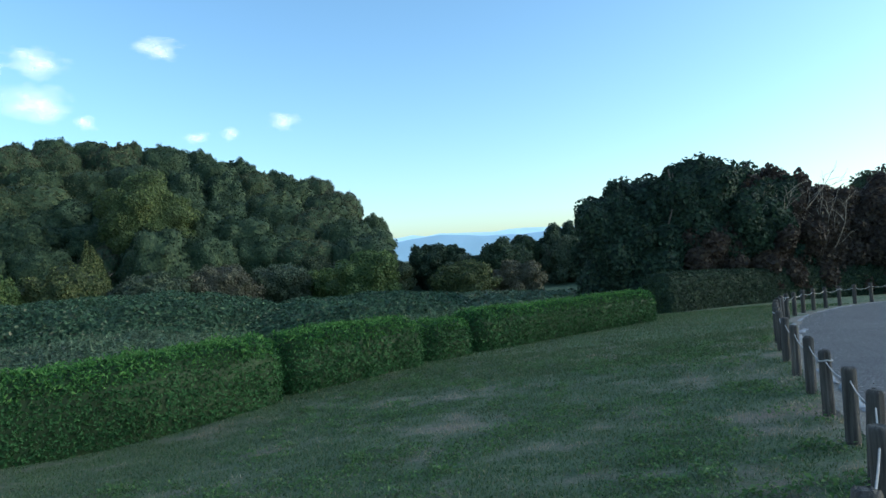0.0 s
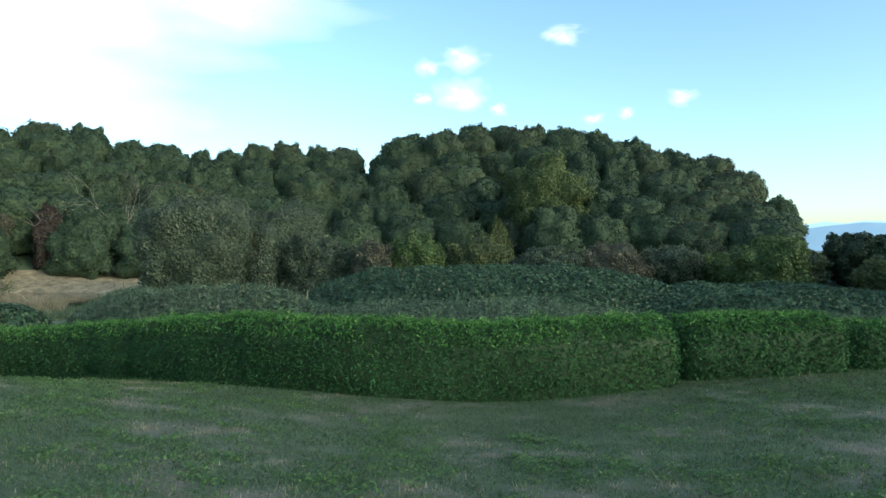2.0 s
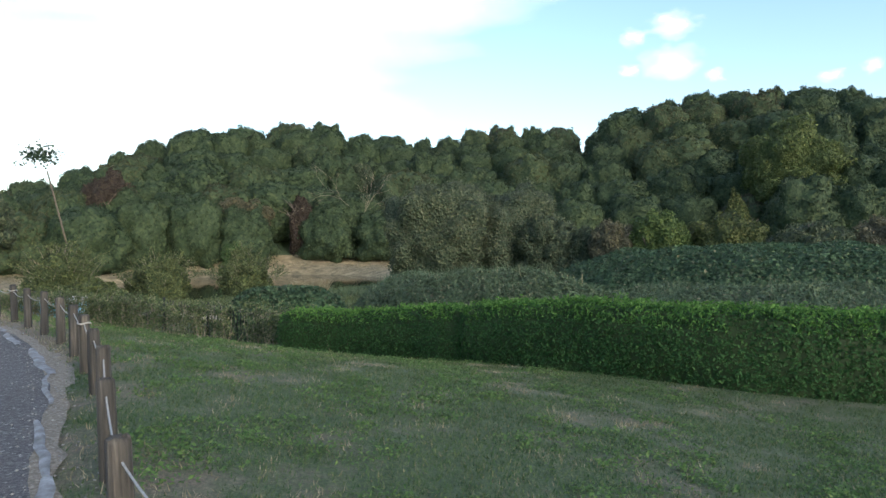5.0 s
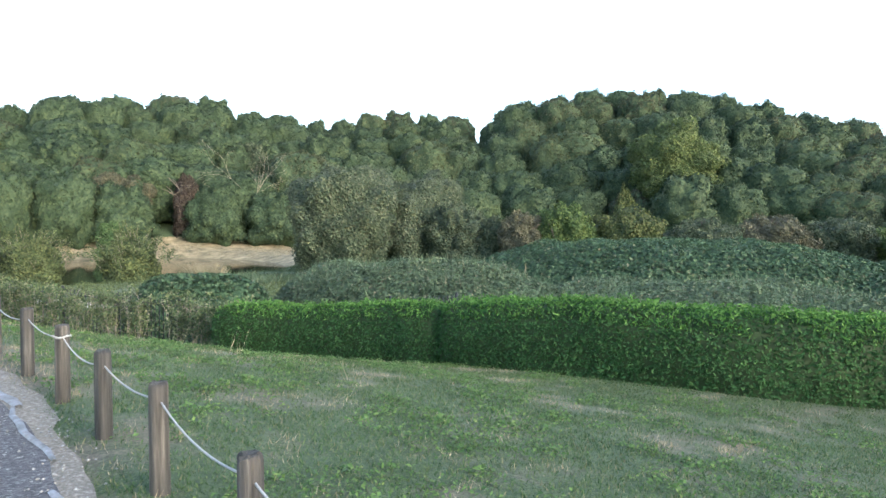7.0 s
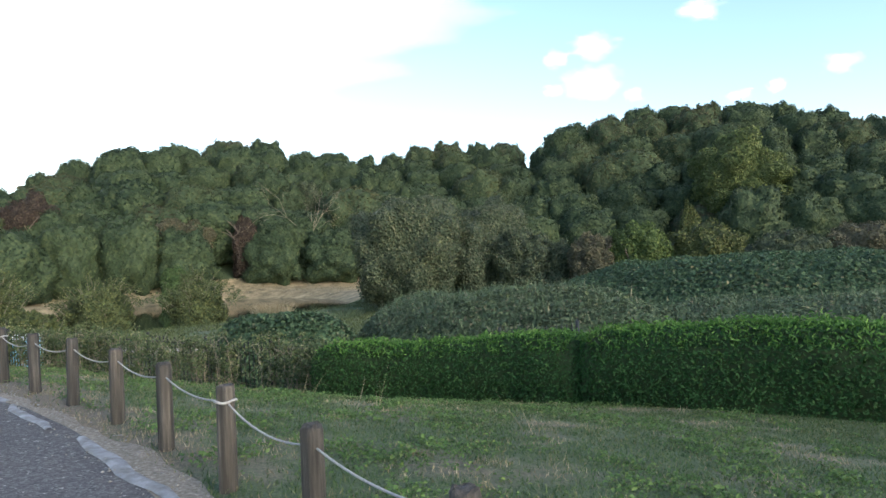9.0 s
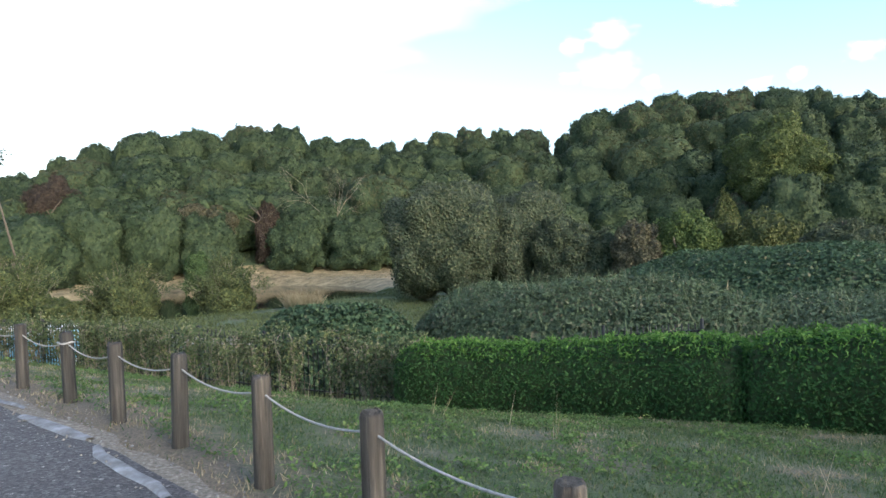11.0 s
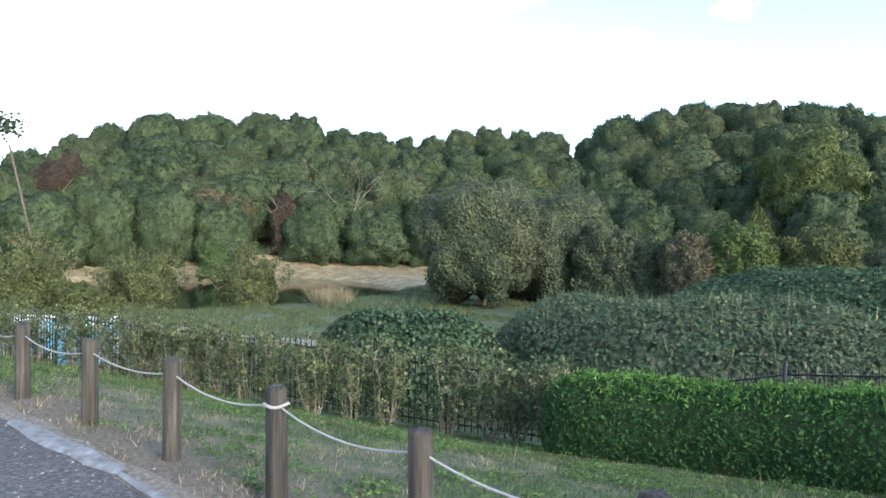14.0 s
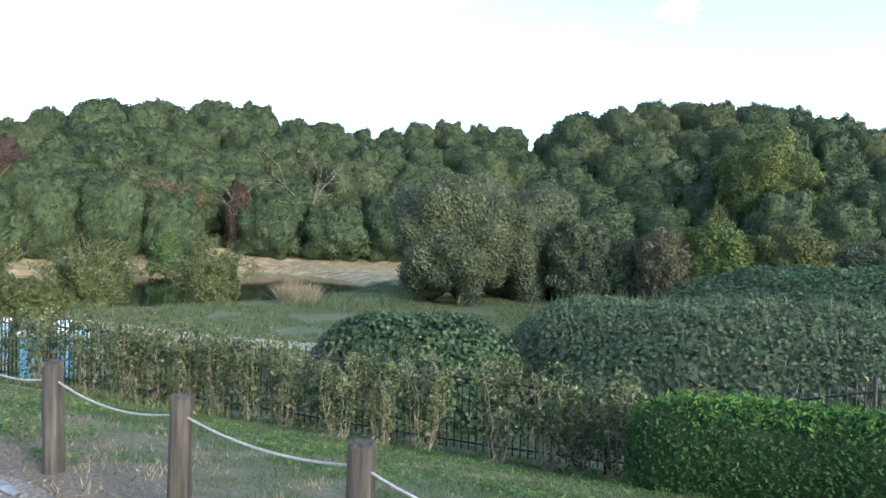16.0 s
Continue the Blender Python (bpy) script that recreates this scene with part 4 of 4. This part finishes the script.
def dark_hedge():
    me_root = hedge("hedge", [(7.2, 34.0), (11.4, 38.5), (17.0, 42.5), (24.0, 45.0)], 1.5, 1.9, 6, 480, "tall green hedge beside the road, leaf colour darkened as in deep shade", 0.13)
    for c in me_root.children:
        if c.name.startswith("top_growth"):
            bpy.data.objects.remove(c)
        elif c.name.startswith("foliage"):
            # darker leaf colour in place of the deep shade on this hedge
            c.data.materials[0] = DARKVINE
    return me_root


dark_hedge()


# ---- rope fence ----
def post_mesh(seed):
    rng = np.random.default_rng(seed)
    bm = bmesh.new()
    n, rings = 14, [(-0.3, 0.060), (0.0, 0.061), (0.2, 0.060), (0.45, 0.059), (0.635, 0.058), (0.655, 0.052), (0.662, 0.04)]
    loops = []
    ph = rng.uniform(0, 6)
    for z, r in rings:
        loops.append([bm.verts.new((math.cos(2 * math.pi * k / n) * r * (1 + 0.04 * math.sin(3 * k + ph) + rng.normal(0, 0.012)), math.sin(2 * math.pi * k / n) * r * (1 + rng.normal(0, 0.012)), z + (rng.normal(0, 0.004) if z > 0.6 else 0))) for k in range(n)])
    # a drying crack down one side
    c = int(rng.integers(n))
    for lp in loops[2:]:
        lp[c].co.x *= 0.72
        lp[c].co.y *= 0.72
    for a, b in zip(loops, loops[1:]):
        for k in range(n):
            bm.faces.new((a[k], a[(k + 1) % n], b[(k + 1) % n], b[k]))
    bm.faces.new(loops[-1])
    me = bpy.data.meshes.new("post")
    bm.to_mesh(me)
    bm.free()
    me.materials.append(POST)
    me.polygons.foreach_set("use_smooth", np.array([abs(p.normal.z) < 0.6 for p in me.polygons]))
    return me


KNOWN = [(-17.5, -1.73), (-16.41, -1.34), (-15.24, -1.0), (-14.21, -0.67), (-13.08, -0.43), (-12.05, -0.185), (-10.93, 0.033), (-9.81, 0.175), (-8.6, 0.256), (-7.42, 0.306), (-6.2, 0.325), (-4.78, 0.26), (-3.4, 0.24)]
posts = list(KNOWN)
seg = np.concatenate([[0], np.cumsum(np.linalg.norm(np.diff(FL, axis=0), axis=1))])
s0 = seg[np.linalg.norm(FL - np.array(KNOWN[0]), axis=1).argmin()]
s1 = seg[np.linalg.norm(FL - np.array(KNOWN[-1]), axis=1).argmin()]
left = [(float(np.interp(s, seg, FL[:, 0])), float(np.interp(s, seg, FL[:, 1]))) for s in s0 - 1.17 * np.arange(1, 24) if s > 0]
right = [(float(np.interp(s, seg, FL[:, 0])), float(np.interp(s, seg, FL[:, 1]))) for s in s1 + 1.19 * np.arange(1, 45)]
posts = left[::-1] + posts + right
fence = thing("rope_fence", (0, 0, 0), "low fence of weathered round wooden posts joined by sagging grey rope", "fence")
pm = [post_mesh(k) for k in range(6)]
rng = np.random.default_rng(77)
tops, stems = [], []
for k, (x, y) in enumerate(posts):
    z = float(road_z(np.array([x]), np.array([y]))[0]) + rng.normal(0, 0.008)
    lean = Euler((radians(rng.normal(0, 0.9)), radians(rng.normal(0, 0.9)), rng.uniform(0, 6.28)))
    p = part("post", pm[k % 6], fence)
    p.matrix_basis = Matrix.LocRotScale((x, y, z), lean, None)
    stems.append(p)
    tops.append(np.array(p.matrix_basis @ Vector((0, 0, 0.56))))


def tube(pts, r, n=6):
    v, f = [], []
    for k, p in enumerate(pts):
        d = pts[min(k + 1, len(pts) - 1)] - pts[max(k - 1, 0)]
        d = d / np.linalg.norm(d)
        a = np.cross(d, [0, 0, 1.0])
        a /= np.linalg.norm(a) + 1e-9
        b = np.cross(d, a)
        v += [p + (a * math.cos(2 * math.pi * j / n) + b * math.sin(2 * math.pi * j / n)) * r for j in range(n)]
    f = [(k * n + j, k * n + (j + 1) % n, (k + 1) * n + (j + 1) % n, (k + 1) * n + j) for k in range(len(pts) - 1) for j in range(n)]
    return np.array(v), f


for k in range(len(tops) - 1):
    a, b = tops[k], tops[k + 1]
    sag = rng.uniform(0.05, 0.09)
    pts = [a + (b - a) * u - np.array([0, 0, sag * 4 * u * (1 - u)]) for u in np.linspace(0, 1, 12)]
    v, f = tube(pts, 0.0062)
    part("rope", mesh_from("rope", v, f, ROPE, smooth=True), fence, "sagging grey rope")
for k in range((len(left) + 3) % 5, len(tops), 5):
    c = tops[k]
    pts = [c + np.array([math.cos(w) * 0.068, math.sin(w) * 0.068, 0.006 * math.sin(3 * w)]) for w in np.linspace(0, 2 * math.pi, 17)]
    v, f = tube(pts, 0.009)
    part("knot", mesh_from("knot", v, f, ROPE, smooth=True), stems[k], "rope wound round the post").matrix_parent_inverse = stems[k].matrix_basis.inverted()

# ---- iron fence with straggling shrubs ----
SHRUB_LINE = smooth_line([(-14.6, 9.7), (-16.8, 8.9), (-18.3, 7.8), (-19.3, 6.4), (-20.7, 5.2), (-22.2, 4.0), (-24.4, 2.5), (-27, 0.9), (-29.5, -0.5), (-33, -2.2), (-40, -5.5), (-48, -11)], 0.2)
sl = np.concatenate([[0], np.cumsum(np.linalg.norm(np.diff(SHRUB_LINE, axis=0), axis=1))])


def along(s, off=0.0):
    x, y = np.interp(s, sl, SHRUB_LINE[:, 0]), np.interp(s, sl, SHRUB_LINE[:, 1])
    x2, y2 = np.interp(s + 0.1, sl, SHRUB_LINE[:, 0]), np.interp(s + 0.1, sl, SHRUB_LINE[:, 1])
    d = np.array([x2 - x, y2 - y])
    d /= np.linalg.norm(d) + 1e-9
    return float(x + d[1] * off), float(y - d[0] * off), math.degrees(math.atan2(d[1], d[0]))


def bar(name, w, d, z0, z1, mat, point=0.0):
    v = [(-w / 2, -d / 2, z0), (w / 2, -d / 2, z0), (w / 2, d / 2, z0), (-w / 2, d / 2, z0), (-w / 2, -d / 2, z1), (w / 2, -d / 2, z1), (w / 2, d / 2, z1), (-w / 2, d / 2, z1), (0, 0, z1 + point)]
    f = [(0, 1, 5, 4), (1, 2, 6, 5), (2, 3, 7, 6), (3, 0, 4, 7), (4, 5, 8), (5, 6, 8), (6, 7, 8), (7, 4, 8)]
    return mesh_from(name, v, f, mat)


picket, ipost = bar("picket", 0.022, 0.022, 0.12, 1.5, IRON, 0.03), bar("fence_post", 0.06, 0.06, -0.3, 1.58, IRON, 0.02)
s = 0.0
while s < 26:
    x, y, yaw = along(s, 0.55)
    x2, y2, _ = along(s + 2.0, 0.55)
    z, z2 = h(x, y), h(x2, y2)
    ln = math.hypot(x2 - x, y2 - y)
    pan = thing("iron_fence_panel", pose(x, y, z, 0, 0, math.degrees(math.atan2(y2 - y, x2 - x))), "black iron railing panel behind straggling shrubs", "fence", "iron railing panels")
    part("post", ipost, pan)
    for zz in (0.25, 1.36):
        r = bar("rail", 0.03, 0.04, 0, ln, IRON)
        o = part("rail", r, pan)
        o.matrix_basis = Matrix.Translation((0, 0, zz)) @ Matrix.Rotation(math.atan2(-(z2 - z), ln), 4, "Y") @ Matrix.Rotation(radians(90), 4, "Y")
    k = 0
    for u in np.arange(0.13, ln, 0.13):
        o = part("picket", picket, pan)
        o.location = (u, 0, (z2 - z) * u / ln)
    s += 2.0


def shrub(seed):
    """A thin upright evergreen shrub: several bare stems, leaves towards the outside."""
    rng = np.random.default_rng(seed)
    v, f, lp = [], [], []
    for _ in range(9):
        a = rng.uniform(0, 6.28)
        p = np.array([math.cos(a) * 0.12, math.sin(a) * 0.12, -0.1])
        d = np.array([math.cos(a) * 0.16, math.sin(a) * 0.16, 1.0])
        for st in range(6):
            q = p + d * 0.29 + rng.normal(0, 0.05, 3)
            limb(v, f, p, q, 0.017 - st * 0.0018, 0.0155 - st * 0.0018, 5)
            if st >= 2 or rng.random() < 0.6:
                for _ in range(3):
                    e = q + rng.normal(0, 0.17, 3)
                    limb(v, f, q, e, 0.006, 0.003, 4)
                    for _ in range(int(4 + st * 2.2)):
                        lp.append(e + rng.normal(0, 0.085, 3))
            p = q
    lp = np.array(lp)
    lp = lp[lp[:, 2] > 0.12]
    nr = lp * np.array([1, 1, 0.1])
    nr /= np.linalg.norm(nr, axis=1, keepdims=True) + 1e-9
    lv, lf = leaf_quads(lp, nr + np.array([0, 0, 0.5]), 0.095, rng, 0.8, 0.62)
    return mesh_from("branchwork", np.array(v), f, TWIG), mesh_from("foliage", lv, lf, SHRUB)


shrubs = [shrub(200 + k) for k in range(5)]
rng = np.random.default_rng(31)
s = 4.6
while s < 28.5:
    x, y, yaw = along(s, rng.normal(0, 0.12))
    if -33.5 < x < -28.0 and rng.random() < 0.65:
        s += 0.4
        continue
    st, lv = shrubs[int(rng.integers(5))]
    t = thing("shrub", Matrix.LocRotScale((x, y, h(x, y)), Euler((0, 0, rng.uniform(0, 6.28))), Vector((1, 1, 1)) * rng.uniform(0.68, 0.84)), "straggling evergreen shrub with bare stems before iron railings", "shrub", "shrubs along the railings")
    part("branchwork", st, t)
    part("foliage", lv, t, kind="stuff")
    s += rng.uniform(0.5, 0.8) * (1.9 if rng.random() < 0.16 else 1)


# ---- grass ----
def scatter(count, seed, x0, x1, y0, y1, smin, smax):
    rng = np.random.default_rng(seed)
    p = np.stack([rng.uniform(x0, x1, count), rng.uniform(y0, y1, count)], 1)
    sd = side(p[:, 0], p[:, 1])
    keep = (sd > smin) & (sd < smax)
    return p[keep], rng


def grass(name, pts, rng, hmin, hmax, w, mat, label):
    n = len(pts)
    z = land(pts[:, 0], pts[:, 1])
    a = rng.uniform(0, 2 * math.pi, n)
    hh = rng.uniform(hmin, hmax, n)
    base = np.column_stack([pts, z - 0.01])
    off = np.column_stack([np.cos(a), np.sin(a), np.zeros(n)]) * (w * rng.uniform(0.6, 1.4, n) / 2)[:, None]
    tip = base + np.column_stack([rng.normal(0, 0.5, n) * hh, rng.normal(0, 0.5, n) * hh, hh])
    v = np.stack([base - off, base + off, tip], 1).reshape(-1, 3)
    me = mesh_from(name, v, np.arange(3 * n).reshape(-1, 3), mat)
    return tagged(new(name, me), label, "grass", kind="stuff")


p, rng = scatter(1150000, 11, -24, 7, -4, 18, -0.3, 10.2)
d = dryness(p[:, 0], p[:, 1], side(p[:, 0], p[:, 1]))
p = p[rng.random(len(p)) > np.clip(d * 1.7 - 0.15, 0.05, 0.95)]
grass("grass", p, rng, 0.018, 0.055, 0.012, BLADES, "short green grass blades mixed with dry ones")
p, rng = scatter(230000, 12, -7, 12, 14, 34, 0.15, 11)
grass("grass", p, rng, 0.02, 0.06, 0.018, BLADES, "short green grass blades mixed with dry ones")
# weeds in clumps
c, rng = scatter(46000, 13, -22, 8, -4, 16, 0.05, 8)
c = c[[noise.noise((x * 0.8, y * 0.8, 2)) + 0.6 * noise.noise((x * 2.6, y * 2.6, 4)) > 0.05 for x, y in c]]
big = rng.random(len(c)) < 0.09
for pick, n, wide, leaf, tall in ((~big, 7, 0.06, 0.034, 0.03), (big, 22, 0.07, 0.045, 0.075)):
    q = np.repeat(c[pick], n, 0) + rng.normal(0, wide, (pick.sum() * n, 2))
    lp = np.column_stack([q, land(q[:, 0], q[:, 1]) + rng.uniform(0.01, tall, len(q))])
    lv, lf = leaf_quads(lp, np.tile([0, 0, 1.0], (len(lp), 1)), leaf, rng, 0.5, 0.55)
    tagged(new("weeds", mesh_from("weeds", lv, lf, WEEDS)), "low broad-leaved weeds in clumps in the grass" if tall < 0.05 else "leafy green weed clumps standing up from the lawn", "weeds", kind="stuff")
# dry straw tufts
c, rng = scatter(16000, 14, -22, 8, -4, 17, -0.25, 9)
c = c[dryness(c[:, 0], c[:, 1], side(c[:, 0], c[:, 1])) + rng.normal(0, 0.12, len(c)) > 0.46]
q = np.repeat(c, 14, 0) + rng.normal(0, 0.07, (len(c) * 14, 2))
grass("dry_grass", q, rng, 0.02, 0.075, 0.009, REEDS, "dry straw-coloured tufts in the lawn")
# rough growth between the railings and the pond
rng = np.random.default_rng(90)
q = np.stack([rng.uniform(-66, -24, 110000), rng.uniform(-4, 34, 110000)], 1)
q = q[[noise.noise((x * 0.25, y * 0.25, 3)) > -0.2 for x, y in q]]
q = q[land(q[:, 0], q[:, 1]) > -3.9]
grass("rough_grass", q, rng, 0.05, 0.24, 0.05, WILLOW, "rough olive grass and reeds by the pond")
# dry reeds on the near shore
for k, (cx, cy, rr_, n) in enumerate([(-54.0, 18.5, 1.3, 1100), (-62, 6, 5.0, 1200), (-52, 21, 4.0, 1000)]):
    rng = np.random.default_rng(50 + k)
    a, d = rng.uniform(0, 6.28, n), rr_ * np.sqrt(rng.random(n))
    grass("reeds", np.column_stack([cx + np.cos(a) * d, cy + np.sin(a) * d]), rng, 0.7 if k == 0 else 0.3, 1.5 if k == 0 else 0.8, 0.07, REEDS if k == 0 else SCRUB, "tall pale dry reeds on the shore")

# pale footpath beside the pond
fp = smooth_line([(-70, -14), (-58, -2), (-49, 4.5), (-42, 8.0), (-37, 11.5)], 0.8)
d = np.gradient(fp, axis=0)
d /= np.linalg.norm(d, axis=1, keepdims=True)
nr = np.stack([-d[:, 1], d[:, 0]], 1)
rows = [fp + nr * o for o in (-0.9, -0.3, 0.3, 0.9)]
v = np.stack([np.column_stack([q, land(q[:, 0], q[:, 1]) + 0.05]) for q in rows], 1).reshape(-1, 3)
i = (np.arange(len(fp) - 1)[:, None] * 4 + np.arange(3)[None]).ravel()
FOOTPATH = dirt_material("pale_footpath", (0.22, 0.20, 0.17), (0.34, 0.31, 0.27), (0.45, 0.42, 0.37), 8)
tagged(new("footpath", mesh_from("footpath", v, np.stack([i, i + 4, i + 5, i + 1], 1), FOOTPATH, smooth=True)), "pale gravel footpath beside the pond", "path", kind="structure")


# ---- light blue tank behind the railings ----
def rounded_box(name, sx, sy, sz, r, mat):
    bm = bmesh.new()
    bmesh.ops.create_cube(bm, size=1)
    bmesh.ops.scale(bm, vec=(sx, sy, sz), verts=bm.verts)
    bmesh.ops.bevel(bm, geom=bm.edges[:], offset=r, segments=3, affect="EDGES")
    me = bpy.data.meshes.new(name)
    bm.to_mesh(me)
    bm.free()
    me.materials.append(mat)
    return me


def blue_tank(x, y, yaw, s):
    t = thing("storage_tank", pose(x, y, h(x, y), 0, 0, yaw), "light blue plastic storage tank behind black railings", "tank", "blue tanks")
    part("body", rounded_box("body", 1.9 * s, 0.9, 1.0, 0.06, BLUE), t).location = (0, 0, 0.85)
    part("lid", rounded_box("lid", 2.0 * s, 1.0, 0.1, 0.03, WHITE), t, "white lid").location = (0, 0, 1.39)
    part("handle", rounded_box("handle", 0.3, 0.05, 0.05, 0.012, BLUE), [o for o in t.children if o.name.startswith("lid")][0], "blue handle").location = (0, 0, 0.06)
    leg = rounded_box("leg", 0.08, 0.08, 0.6, 0.01, WHITE)
    for a in (-0.8 * s, 0.8 * s):
        for e in (-0.35, 0.35):
            part("leg", leg, t).location = (a, e, 0.2)
    for k in (-0.55, 0.0, 0.55):
        part("rib", rounded_box("rib", 0.05, 0.03, 0.9, 0.01, WHITE), t).location = (k * s, -0.455, 0.85)
    return t


blue_tank(-30.6, 0.4, -27, 1.0)
blue_tank(-33.3, -0.9, -27, 0.8)

# sparse leaning trees on the left of the pond
single(-64.0, -0.9, 14.4, 4.4, DARKVINE, 181, "tall thin tree with a sparse tuft of leaves at its top", 18, 520, 0.26, 0.78, depth=2)
single(-66.0, -5.5, 9.5, 7.0, GREYGREEN, 182, "leaning sparse grey-green tree by the pond", 26, 2600, 0.26, 0.3)
single(-70.0, -9.0, 9.0, 8.0, REDDISH, 183, "red-brown autumn tree beyond the path", 26, 2600, 0.28, 0.15)

# dry stalks on the far bank
rng = np.random.default_rng(91)
n = 30000
bq, rq = np.radians(rng.uniform(54, 103, n)), rng.uniform(84, 99, n)
q = np.column_stack([EYE0[0] - np.sin(bq) * rq, EYE0[1] + np.cos(bq) * rq])
q = q[land(q[:, 0], q[:, 1]) > -3.95]
grass("bank_grass", q, rng, 0.15, 0.5, 0.1, REEDS, "dry straw-coloured grass on the far bank")

# a few tall dry stalks in the lawn
rng = np.random.default_rng(92)
q = np.array([(-13.3, 2.9), (-13.4, 3.0), (-12.6, 3.4), (-11.6, 3.1), (-14.8, 1.9), (-15.6, 2.3), (-9.4, 3.6), (-11.62, 3.12)])
grass("dry_stalk", np.repeat(q, 3, 0) + rng.normal(0, 0.03, (24, 2)), rng, 0.25, 0.5, 0.007, REEDS, "tall dry grass stalks in the lawn")
